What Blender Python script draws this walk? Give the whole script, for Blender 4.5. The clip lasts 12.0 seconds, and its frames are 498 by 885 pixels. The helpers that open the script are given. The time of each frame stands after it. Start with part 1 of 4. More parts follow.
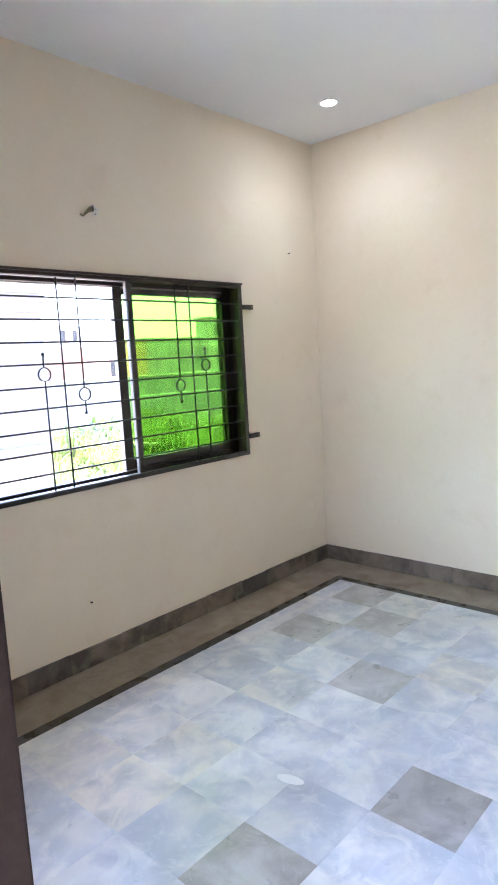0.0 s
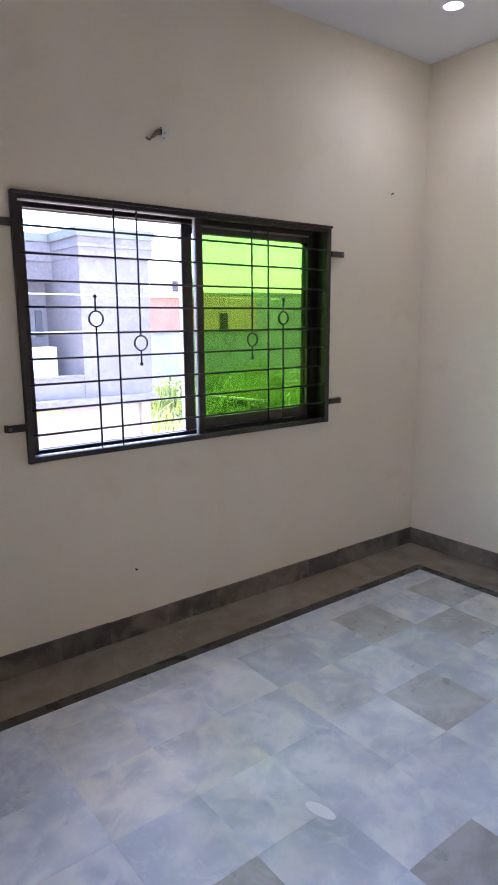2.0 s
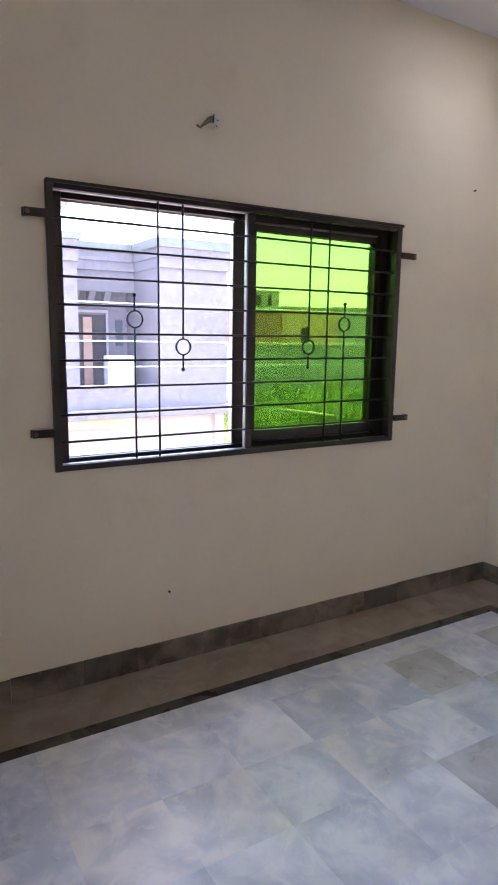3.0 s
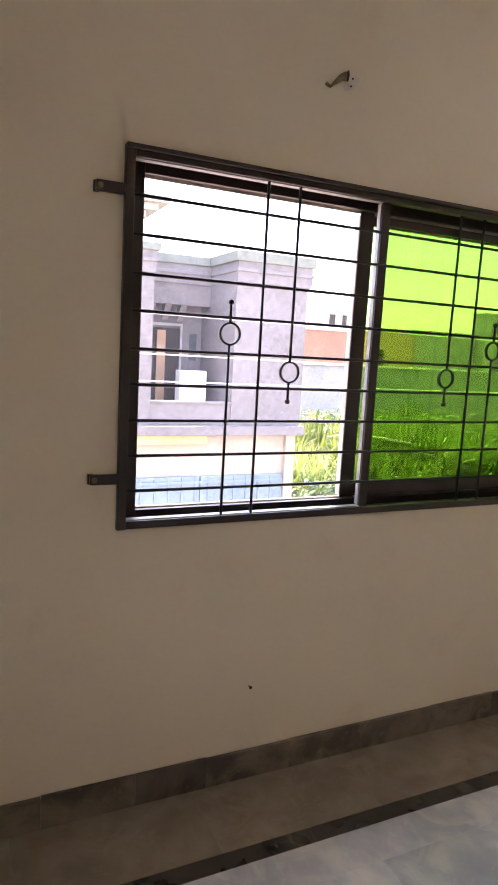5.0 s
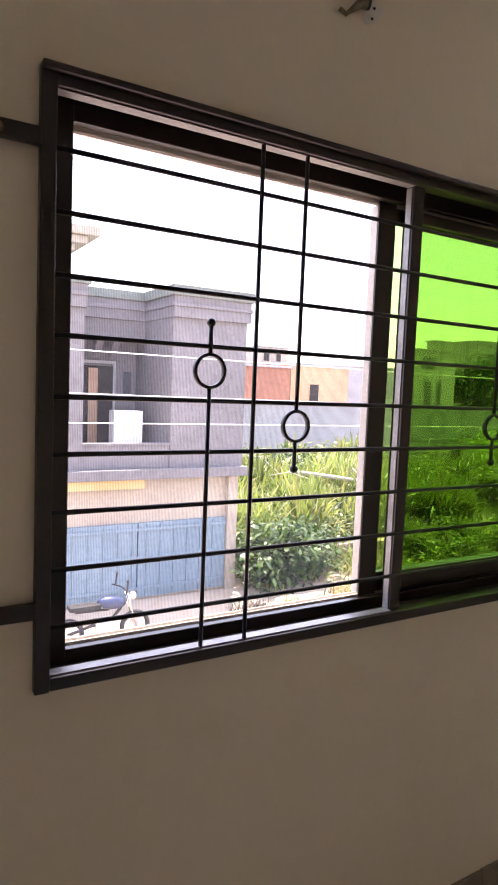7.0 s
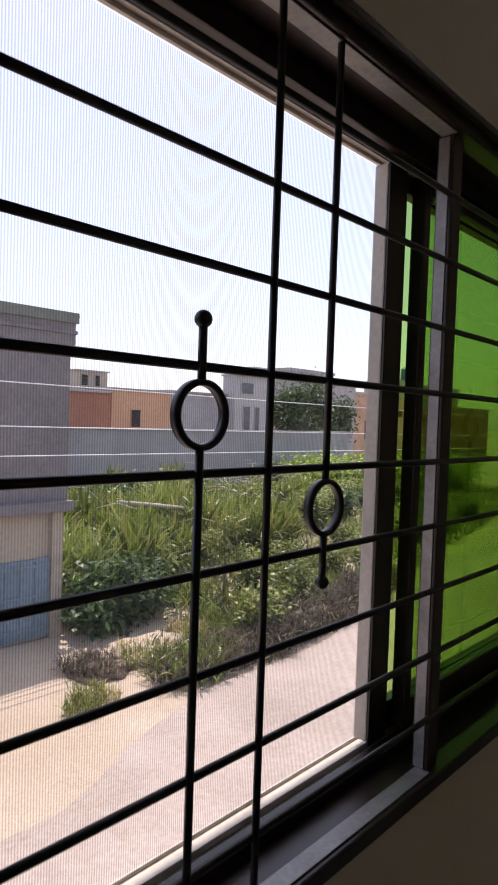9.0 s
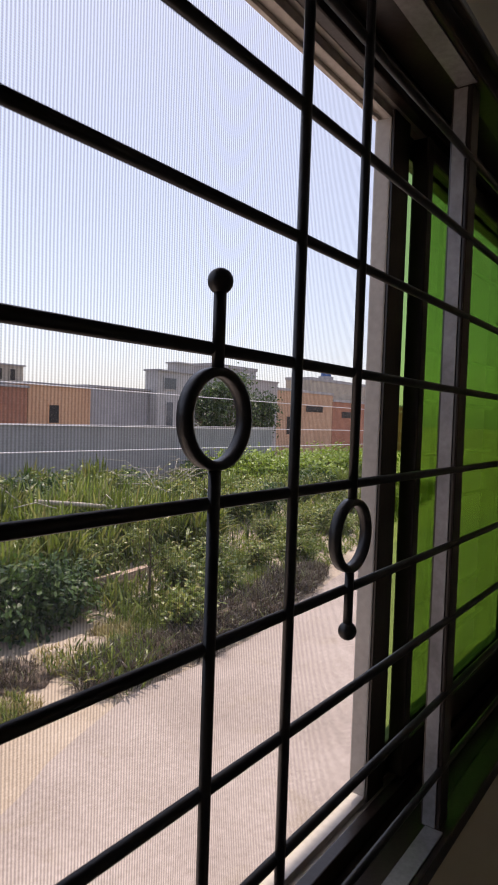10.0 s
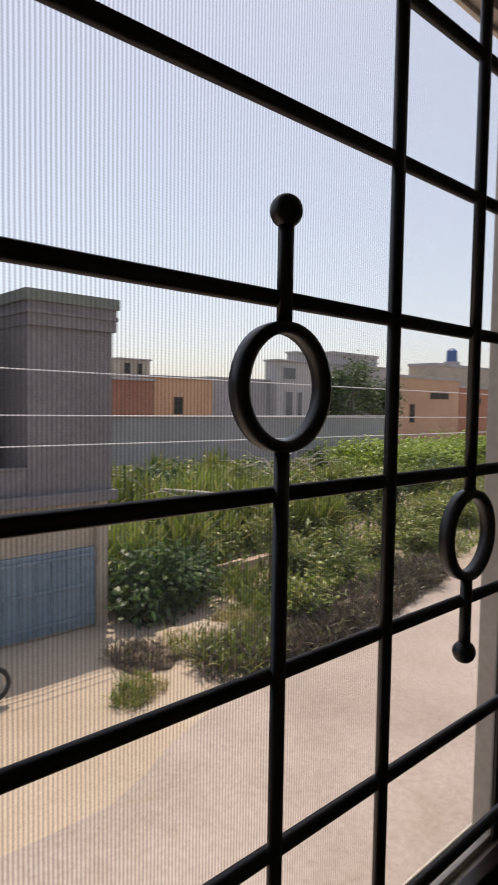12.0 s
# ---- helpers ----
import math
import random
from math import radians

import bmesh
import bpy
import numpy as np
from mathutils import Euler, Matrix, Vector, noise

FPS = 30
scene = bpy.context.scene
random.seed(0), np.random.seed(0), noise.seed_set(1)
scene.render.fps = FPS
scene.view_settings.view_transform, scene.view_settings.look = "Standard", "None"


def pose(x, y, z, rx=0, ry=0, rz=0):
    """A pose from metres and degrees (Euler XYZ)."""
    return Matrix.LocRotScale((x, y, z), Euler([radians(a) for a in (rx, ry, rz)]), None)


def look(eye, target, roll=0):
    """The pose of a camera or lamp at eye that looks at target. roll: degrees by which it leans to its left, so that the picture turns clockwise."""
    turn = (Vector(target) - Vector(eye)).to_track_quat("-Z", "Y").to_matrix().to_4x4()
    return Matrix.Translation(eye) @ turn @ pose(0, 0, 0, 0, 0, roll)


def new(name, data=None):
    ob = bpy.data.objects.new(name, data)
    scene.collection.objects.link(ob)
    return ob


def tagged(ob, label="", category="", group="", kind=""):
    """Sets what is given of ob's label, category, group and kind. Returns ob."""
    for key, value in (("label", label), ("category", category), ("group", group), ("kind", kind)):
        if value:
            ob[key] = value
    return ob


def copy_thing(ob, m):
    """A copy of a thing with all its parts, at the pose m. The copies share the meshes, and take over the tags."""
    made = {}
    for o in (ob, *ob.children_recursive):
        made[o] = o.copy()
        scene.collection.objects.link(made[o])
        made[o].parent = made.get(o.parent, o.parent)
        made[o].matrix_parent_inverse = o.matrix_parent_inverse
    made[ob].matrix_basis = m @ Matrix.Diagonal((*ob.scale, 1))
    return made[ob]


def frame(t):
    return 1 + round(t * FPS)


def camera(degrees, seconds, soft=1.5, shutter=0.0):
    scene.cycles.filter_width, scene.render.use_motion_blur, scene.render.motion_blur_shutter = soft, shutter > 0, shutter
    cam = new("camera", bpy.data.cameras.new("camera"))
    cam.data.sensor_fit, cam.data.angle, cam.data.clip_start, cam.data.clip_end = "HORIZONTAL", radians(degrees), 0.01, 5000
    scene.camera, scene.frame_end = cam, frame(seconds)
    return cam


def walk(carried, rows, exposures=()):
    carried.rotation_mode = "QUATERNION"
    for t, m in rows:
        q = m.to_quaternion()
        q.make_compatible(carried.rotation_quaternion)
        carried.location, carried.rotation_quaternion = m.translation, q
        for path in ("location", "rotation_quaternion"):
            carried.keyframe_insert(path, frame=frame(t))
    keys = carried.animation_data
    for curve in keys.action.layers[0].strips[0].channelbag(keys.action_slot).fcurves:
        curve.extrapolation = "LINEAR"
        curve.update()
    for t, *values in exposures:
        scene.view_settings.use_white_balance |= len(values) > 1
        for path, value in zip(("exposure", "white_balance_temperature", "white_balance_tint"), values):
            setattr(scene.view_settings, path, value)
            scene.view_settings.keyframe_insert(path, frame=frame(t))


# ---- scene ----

# camera and walk
cam = camera(42.8, 12.0, soft=1.8, shutter=0.3)
PATH = [
    (0, (-1.27, -2.763, 1.536), (0.193, -1.425, 1.275), -3.2),
    (0.5, (-1.188, -2.752, 1.515), (0.193, -1.338, 1.209), -2.9),
    (1, (-1.117, -2.705, 1.52), (0.228, -1.266, 1.169), -2.0),
    (1.5, (-1.013, -2.638, 1.511), (0.28, -1.159, 1.138), -1.1),
    (2, (-0.862, -2.608, 1.506), (0.344, -1.059, 1.127), -0.4),
    (2.5, (-0.72, -2.528, 1.514), (0.402, -0.917, 1.133), 0.5),
    (3, (-0.587, -2.465, 1.462), (0.42, -0.77, 1.126), 0.8),
    (3.5, (-0.506, -2.348, 1.422), (0.392, -0.584, 1.133), 1.5),
    (3.7, (-0.504, -2.283, 1.414), (0.375, -0.508, 1.137), 1.8),
    (5.3, (-0.379, -1.739, 1.496), (0.449, 0.058, 1.2), 3.3),
    (5.5, (-0.349, -1.694, 1.508), (0.472, 0.104, 1.208), 3.2),
    (6, (-0.322, -1.507, 1.499), (0.566, 0.267, 1.241), 2.9),
    (6.5, (-0.288, -1.329, 1.495), (0.659, 0.418, 1.269), 2.5),
    (7, (-0.242, -1.14, 1.482), (0.775, 0.575, 1.315), 2.3),
    (7.2, (-0.224, -1.084, 1.488), (0.809, 0.621, 1.327), 2.2),
    (8.8, (-0.123, -0.542, 1.503), (1.286, 0.875, 1.438), 2.0),
    (9, (-0.094, -0.472, 1.511), (1.365, 0.893, 1.442), 1.9),
    (9.5, (-0.054, -0.372, 1.522), (1.492, 0.894, 1.437), 2.3),
    (10, (-0.009, -0.283, 1.516), (1.607, 0.894, 1.441), 1.9),
    (10.5, (0.028, -0.233, 1.509), (1.667, 0.911, 1.432), 1.7),
    (11, (0.053, -0.210, 1.505), (1.683, 0.946, 1.406), 1.4),
    (11.5, (0.068, -0.216, 1.502), (1.630, 1.028, 1.395), 1.0),
    (12, (0.082, -0.247, 1.505), (1.447, 1.211, 1.388), 0.9),
]
EXPOSURES = [(0.0, 5.15, 5600, 16), (1.0, 4.68, 5450, 19), (2.5, 4.4, 5600, 23), (3.7, 4.32, 6100, 25), (5.5, 4.15, 6950, 23), (7.0, 3.62, 6950, 25), (8.8, 1.68, 6850, 20), (9.5, 1.3, 6900, 20), (10.5, 1.12, 7150, 17), (12.0, 1.04, 7450, 14)]
walk(cam, [(t, look(eye, target, roll)) for t, eye, target, roll in PATH], EXPOSURES)

# world, sun, lamps
SUN_EL, SUN_AZ = radians(72.5), radians(33)
world = bpy.data.worlds.new("sky")
scene.world = world
world.use_nodes = True
wt = world.node_tree
sky = wt.nodes.new("ShaderNodeTexSky")
sky.sky_type = "NISHITA"
sky.sun_disc = False
sky.sun_elevation, sky.sun_rotation = SUN_EL, SUN_AZ
sky.air_density, sky.dust_density, sky.ozone_density = 1.0, 1.7, 1.4
# a thin white haze over the whole sky
haze = wt.nodes.new("ShaderNodeMix")
haze.data_type = "RGBA"
haze.inputs["Factor"].default_value = 0.6
haze.inputs["B"].default_value = (2.3, 2.5, 2.95, 1)
wt.links.new(sky.outputs[0], haze.inputs["A"])
wt.links.new(haze.outputs["Result"], wt.nodes["Background"].inputs[0])
wt.nodes["Background"].inputs[1].default_value = 0.15

sun = new("sun", bpy.data.lights.new("sun", "SUN"))
sun.data.energy, sun.data.angle, sun.data.color = 2.1, radians(0.6), (1.0, 0.95, 0.88)
toward = Vector((math.sin(SUN_AZ) * math.cos(SUN_EL), math.cos(SUN_AZ) * math.cos(SUN_EL), math.sin(SUN_EL)))
sun.matrix_world = Matrix.Translation((0, 0, 40)) @ toward.to_track_quat("Z", "Y").to_matrix().to_4x4()

LAMP = (2.035, -0.524, 3.0)
bulb = new("downlight_lamp", bpy.data.lights.new("downlight_lamp", "SPOT"))
bulb.data.energy, bulb.data.spot_size, bulb.data.spot_blend = 0.3, radians(150), 1.0
bulb.data.shadow_soft_size, bulb.data.color = 0.035, (0.84, 0.93, 1.0)
bulb.location = (LAMP[0], LAMP[1], LAMP[2] - 0.03)

# area lamp added in the unseen hall's opening, to brighten the room
hall_fill = new("hall_fill_lamp", bpy.data.lights.new("hall_fill_lamp", "AREA"))
hall_fill.data.shape, hall_fill.data.size, hall_fill.data.size_y = "RECTANGLE", 2.0, 2.3
hall_fill.data.energy, hall_fill.data.color = 0.07, (0.84, 0.92, 1.0)
hall_fill.matrix_world = look((-2.72, -2.35, 1.2), (0.0, -2.35, 1.1))


# ---- materials ----
def nodes_of(name, rough=0.6, metal=0.0, spec=0.5):
    m = bpy.data.materials.new(name)
    m.use_nodes = True
    t = m.node_tree
    b = t.nodes["Principled BSDF"]
    b.inputs["Roughness"].default_value = rough
    b.inputs["Metallic"].default_value = metal
    b.inputs["Specular IOR Level"].default_value = spec
    return m, t, b


def ramp(t, source, stops):
    r = t.nodes.new("ShaderNodeValToRGB")
    e = r.color_ramp.elements
    while len(e) < len(stops):
        e.new(0.5)
    for k, (p, c) in zip(e, stops):
        k.position, k.color = p, (*c, 1)
    t.links.new(source, r.inputs[0])
    return r.outputs[0]


def noise_of(t, vec, scale, detail=4.0, rough=0.55, distortion=0.0):
    n = t.nodes.new("ShaderNodeTexNoise")
    n.inputs["Scale"].default_value, n.inputs["Detail"].default_value = scale, detail
    n.inputs["Roughness"].default_value, n.inputs["Distortion"].default_value = rough, distortion
    t.links.new(vec, n.inputs["Vector"])
    return n.outputs["Fac"]


def mixed(t, fac, a, b, mode="MIX"):
    n = t.nodes.new("ShaderNodeMix")
    n.data_type, n.blend_type = "RGBA", mode
    for sock, v in ((n.inputs["Factor"], fac), (n.inputs["A"], a), (n.inputs["B"], b)):
        if isinstance(v, bpy.types.NodeSocket):
            t.links.new(v, sock)
        elif isinstance(v, (int, float)):
            sock.default_value = v
        else:
            sock.default_value = (*v, 1)
    return n.outputs["Result"]


def calc(t, op, a, b=0.0):
    n = t.nodes.new("ShaderNodeMath")
    n.operation = op
    for sock, v in zip(n.inputs, (a, b)):
        if isinstance(v, bpy.types.NodeSocket):
            t.links.new(v, sock)
        else:
            sock.default_value = v
    return n.outputs[0]


def where(t):
    return t.nodes.new("ShaderNodeNewGeometry").outputs["Position"]


def bump(t, b, height, strength=0.2, dist=0.01):
    n = t.nodes.new("ShaderNodeBump")
    n.inputs["Strength"].default_value, n.inputs["Distance"].default_value = strength, dist
    t.links.new(height, n.inputs["Height"])
    t.links.new(n.outputs[0], b.inputs["Normal"])


def grained(name, dark, light, scale=4.0, fine=60.0, rough=0.7, metal=0.0, relief=0.15, spec=0.4, stain=None, vary=0.0, fleck=0.18):
    """A surface with large stains and fine grain, in world scale."""
    m, t, b = nodes_of(name, rough, metal, spec)
    p = where(t)
    big = noise_of(t, p, scale, 5)
    small = noise_of(t, p, fine, 3)
    col = ramp(t, big, [(0.3, dark), (0.7, light)])
    if stain:
        spots = ramp(t, noise_of(t, p, scale * 2.7, 6, 0.65, 0.4), [(0.58, (0, 0, 0)), (0.75, (1, 1, 1))])
        col = mixed(t, calc(t, "MULTIPLY", spots, 0.55), col, stain)
    col = mixed(t, fleck, col, ramp(t, small, [(0.3, (0, 0, 0)), (0.7, (1, 1, 1))]), "SOFT_LIGHT")
    if vary:
        rnd = t.nodes.new("ShaderNodeObjectInfo").outputs["Random"]
        col = mixed(t, 1.0, col, ramp(t, rnd, [(0, (1 - vary,) * 3), (1, (1, 1, 1))]), "MULTIPLY")
    t.links.new(col, b.inputs["Base Color"])
    if relief:
        bump(t, b, small, relief, 0.004)
    return m


def marble(name, base, vein, light, rough=0.32, vary=0.14):
    """Polished marble; each tile takes its own cut of the stone."""
    m, t, b = nodes_of(name, rough, 0, 0.65)
    rnd = t.nodes.new("ShaderNodeObjectInfo").outputs["Random"]
    shift = t.nodes.new("ShaderNodeCombineXYZ")
    for k in (0, 1, 2):
        t.links.new(calc(t, "MULTIPLY", rnd, 37.0 + 23 * k), shift.inputs[k])
    add = t.nodes.new("ShaderNodeVectorMath")
    t.links.new(where(t), add.inputs[0])
    t.links.new(shift.outputs[0], add.inputs[1])
    p = add.outputs[0]
    cloud = noise_of(t, p, 5.0, 4, 0.5, 0.7)
    col = ramp(t, cloud, [(0.36, vein), (0.5, base), (0.64, light)])
    thin = calc(t, "ABSOLUTE", calc(t, "SUBTRACT", noise_of(t, p, 3.2, 7, 0.6, 1.5), 0.5))
    col = mixed(t, ramp(t, thin, [(0.0, (0.22,) * 3), (0.03, (0, 0, 0))]), col, vein)
    patches = ramp(t, noise_of(t, where(t), 7, 7, 0.66, 1.2), [(0.5, (0, 0, 0)), (0.66, (0.8,) * 3)])
    col = mixed(t, patches, col, light)
    chips = ramp(t, noise_of(t, p, 31, 3, 0.6, 0.6), [(0.62, (0, 0, 0)), (0.7, (0.5,) * 3)])
    col = mixed(t, chips, col, light)
    dirt = ramp(t, noise_of(t, where(t), 2.2, 5), [(0.35, (0.8, 0.79, 0.77)), (0.65, (1, 1, 1))])
    col = mixed(t, 1.0, col, dirt, "MULTIPLY")
    tone = ramp(t, calc(t, "FRACT", calc(t, "MULTIPLY", rnd, 7.31)), [(0, (1 - vary, 1 - vary, 1 - vary * 0.9)), (0.45, (1, 1, 1)), (0.8, (1, 1, 1)), (1.0, (1.0, 0.95, 0.86))])
    col = mixed(t, 1.0, col, tone, "MULTIPLY")
    t.links.new(col, b.inputs["Base Color"])
    t.links.new(ramp(t, noise_of(t, where(t), 9, 5), [(0.3, (rough - 0.06,) * 3), (0.75, (rough + 0.2,) * 3)]), b.inputs["Roughness"])
    bump(t, b, noise_of(t, where(t), 14, 3), 0.03, 0.004)
    return m


def leafy(name, dark, light, dry=None):
    m, t, b = nodes_of(name, 0.4, 0, 0.45)
    isl = t.nodes.new("ShaderNodeNewGeometry").outputs["Random Per Island"]
    stops = [(0.0, dark), (0.75, light)] + ([(0.93, dry)] if dry else [])
    col = ramp(t, isl, stops)
    rnd = t.nodes.new("ShaderNodeObjectInfo").outputs["Random"]
    col = mixed(t, 1.0, col, ramp(t, rnd, [(0, (0.7, 0.75, 0.7)), (1, (1, 1, 1))]), "MULTIPLY")
    t.links.new(col, b.inputs["Base Color"])
    back = t.nodes.new("ShaderNodeBsdfTranslucent")
    t.links.new(col, back.inputs["Color"])
    mx = t.nodes.new("ShaderNodeMixShader")
    mx.inputs[0].default_value = 0.38
    t.links.new(b.outputs[0], mx.inputs[1])
    t.links.new(back.outputs[0], mx.inputs[2])
    t.links.new(mx.outputs[0], t.nodes["Material Output"].inputs[0])
    return m


def tinted_glass(name, tint):
    m, t, b = nodes_of(name, 0.03)
    clear = t.nodes.new("ShaderNodeBsdfTransparent")
    clear.inputs[0].default_value = (*tint, 1)
    gloss = t.nodes.new("ShaderNodeBsdfGlossy")
    gloss.inputs["Roughness"].default_value = 0.03
    lw = t.nodes.new("ShaderNodeLayerWeight")
    lw.inputs[0].default_value = 0.5
    mx = t.nodes.new("ShaderNodeMixShader")
    t.links.new(calc(t, "ADD", calc(t, "MULTIPLY", calc(t, "POWER", lw.outputs["Facing"], 5.0), 0.4), 0.02), mx.inputs[0])
    t.links.new(clear.outputs[0], mx.inputs[1])
    t.links.new(gloss.outputs[0], mx.inputs[2])
    t.links.new(mx.outputs[0], t.nodes["Material Output"].inputs[0])
    t.nodes.remove(b)
    return m


def net(name):
    """Fine insect netting: woven threads, mostly open."""
    m, t, b = nodes_of(name, 0.8)
    sep = t.nodes.new("ShaderNodeSeparateXYZ")
    t.links.new(where(t), sep.inputs[0])
    wobble = calc(t, "MULTIPLY", noise_of(t, where(t), 9, 2), 0.0014)
    up = calc(t, "SINE", calc(t, "MULTIPLY", calc(t, "ADD", sep.outputs[0], wobble), 2 * math.pi / 0.0034))
    across = calc(t, "SINE", calc(t, "MULTIPLY", sep.outputs[2], 2 * math.pi / 0.0021))
    thread = calc(t, "ADD", calc(t, "MULTIPLY", up, 0.19), calc(t, "MULTIPLY", across, 0.03))
    dense = calc(t, "ADD", thread, 0.28)
    dense = calc(t, "MAXIMUM", dense, 0.0)
    clear = t.nodes.new("ShaderNodeBsdfTransparent")
    thru = t.nodes.new("ShaderNodeBsdfTranslucent")
    thru.inputs[0].default_value = (0.09, 0.09, 0.1, 1)
    b.inputs["Base Color"].default_value = (0.06, 0.06, 0.065, 1)
    half = t.nodes.new("ShaderNodeMixShader")
    half.inputs[0].default_value = 0.6
    t.links.new(b.outputs[0], half.inputs[1])
    t.links.new(thru.outputs[0], half.inputs[2])
    mx = t.nodes.new("ShaderNodeMixShader")
    t.links.new(dense, mx.inputs[0])
    t.links.new(clear.outputs[0], mx.inputs[1])
    t.links.new(half.outputs[0], mx.inputs[2])
    t.links.new(mx.outputs[0], t.nodes["Material Output"].inputs[0])
    return m


WALL = grained("cream_wall_paint", (0.79, 0.69, 0.525), (0.84, 0.75, 0.59), 1.3, 45, 0.6, 0, 0.03, 0.3, stain=(0.73, 0.61, 0.43), fleck=0.05)
CEIL = grained("white_ceiling_paint", (0.8, 0.8, 0.81), (0.85, 0.85, 0.85), 1.0, 50, 0.8, 0, 0.03, fleck=0.04)
MARBLE = marble("pale_blue_grey_marble", (0.7, 0.74, 0.83), (0.58, 0.63, 0.735), (0.88, 0.895, 0.925), 0.33, 0.13)
BROWN_MARBLE = marble("grey_brown_marble", (0.47, 0.46, 0.45), (0.39, 0.38, 0.365), (0.6, 0.6, 0.605), 0.32, 0.14)
WARM_MARBLE = marble("warm_grey_marble", (0.57, 0.58, 0.6), (0.49, 0.495, 0.51), (0.68, 0.69, 0.71), 0.3, 0.14)
BAND_MARBLE = marble("border_marble", (0.31, 0.255, 0.19), (0.25, 0.2, 0.145), (0.37, 0.315, 0.245), 0.38, 0.2)
DARK_MARBLE = marble("dark_strip_marble", (0.03, 0.025, 0.023), (0.02, 0.018, 0.018), (0.045, 0.038, 0.034), 0.25, 0.2)
SKIRT_MARBLE = marble("skirting_marble", (0.18, 0.145, 0.11), (0.085, 0.068, 0.052), (0.26, 0.215, 0.165), 0.4, 0.55)
PALE_STONE = grained("white_marble", (0.88, 0.88, 0.9), (0.93, 0.93, 0.94), 12, 60, 0.25)
GROUT = grained("grout", (0.5, 0.52, 0.56), (0.58, 0.6, 0.64), 8, 80, 0.9)
BROWN_STEEL = grained("dark_brown_painted_steel", (0.022, 0.014, 0.011), (0.034, 0.023, 0.018), 6, 120, 0.3, 0.0, 0.08, 0.5)
BLACK_STEEL = grained("black_painted_steel", (0.012, 0.011, 0.011), (0.022, 0.02, 0.02), 9, 160, 0.35, 0.0, 0.1, 0.5)
ALUMINIUM = grained("bronze_aluminium", (0.05, 0.041, 0.034), (0.075, 0.062, 0.052), 5, 90, 0.5, 0.2, 0.05, 0.3)
# lighter grey: sky reflected on the brown frame's edges, put into the colour
GLINT_STEEL = grained("painted_glint_steel", (0.2, 0.19, 0.185), (0.34, 0.325, 0.32), 14, 120, 0.4, 0.3, 0.1, 0.5)
PALE_ALU = grained("weathered_pale_aluminium", (0.47, 0.43, 0.385), (0.58, 0.53, 0.475), 5, 90, 0.5, 0.2, 0.05, 0.5)
GREEN_GLASS = tinted_glass("green_tinted_glass", (0.53, 0.66, 0.375))
NET = net("insect_net")
DARK_WOOD = grained("dark_stained_wood", (0.02, 0.012, 0.009), (0.03, 0.018, 0.013), 3, 70, 0.6, 0, 0.1, 0.2)
PLASTER = grained("rough_patch_plaster", (0.7, 0.64, 0.55), (0.78, 0.73, 0.65), 20, 120, 0.9, 0, 0.4)
RUST = grained("rusty_conduit", (0.16, 0.12, 0.06), (0.3, 0.24, 0.14), 30, 150, 0.7, 0.1, 0.3)
WHITE_TRIM = grained("white_lamp_trim", (0.75, 0.75, 0.75), (0.82, 0.82, 0.82), 5, 60, 0.4)
GLOW = bpy.data.materials.new("lamp_glow")
GLOW.use_nodes = True
GLOW.node_tree.nodes["Principled BSDF"].inputs["Emission Color"].default_value = (1, 0.97, 0.92, 1)
GLOW.node_tree.nodes["Principled BSDF"].inputs["Emission Strength"].default_value = 6.0

RENDER_GREY = grained("grey_cement_render", (0.27, 0.265, 0.27), (0.36, 0.35, 0.36), 0.6, 12, 0.85, 0, 0.3, stain=(0.2, 0.19, 0.19))
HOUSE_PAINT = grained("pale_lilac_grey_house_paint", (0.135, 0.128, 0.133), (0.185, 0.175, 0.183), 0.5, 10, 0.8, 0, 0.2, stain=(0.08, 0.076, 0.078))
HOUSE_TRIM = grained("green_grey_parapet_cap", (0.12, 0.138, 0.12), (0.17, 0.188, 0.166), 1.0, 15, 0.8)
BEIGE_WALL = grained("beige_lower_wall", (0.32, 0.27, 0.22), (0.4, 0.35, 0.28), 0.7, 12, 0.85, 0, 0.2)
OCHRE = grained("ochre_painted_beam", (0.42, 0.3, 0.13), (0.52, 0.39, 0.19), 1.5, 20, 0.8)
GATE_BLUE = grained("faded_blue_gate_paint", (0.13, 0.19, 0.24), (0.19, 0.26, 0.31), 0.8, 14, 0.6, 0.0, 0.1, stain=(0.1, 0.14, 0.17))
PALE_RENDER = grained("pale_grey_render", (0.34, 0.335, 0.335), (0.42, 0.41, 0.405), 0.6, 8, 0.85, 0, 0.2, stain=(0.33, 0.32, 0.31))
ORANGE = grained("orange_ochre_render", (0.47, 0.265, 0.16), (0.57, 0.345, 0.21), 0.4, 6, 0.9, 0, 0.2)
TERRACOTTA = grained("dull_terracotta_render", (0.38, 0.24, 0.16), (0.47, 0.31, 0.21), 0.4, 6, 0.9, 0, 0.2, stain=(0.3, 0.2, 0.15))
BRICK_RED = grained("red_brick_far", (0.27, 0.12, 0.08), (0.36, 0.17, 0.11), 0.8, 9, 0.9, 0, 0.3)
DARK_OPENING = grained("dark_recess", (0.02, 0.018, 0.016), (0.04, 0.035, 0.03), 2, 20, 0.9)
WINDOW_DARK = grained("far_window_glass", (0.05, 0.06, 0.07), (0.09, 0.1, 0.12), 1, 10, 0.15, 0, 0.0, 0.6)
WHITE_BOX = grained("white_enamel", (0.72, 0.72, 0.72), (0.8, 0.8, 0.8), 2, 30, 0.4)
TANK_BLUE = grained("blue_plastic_tank", (0.03, 0.08, 0.22), (0.05, 0.12, 0.3), 2, 20, 0.5)
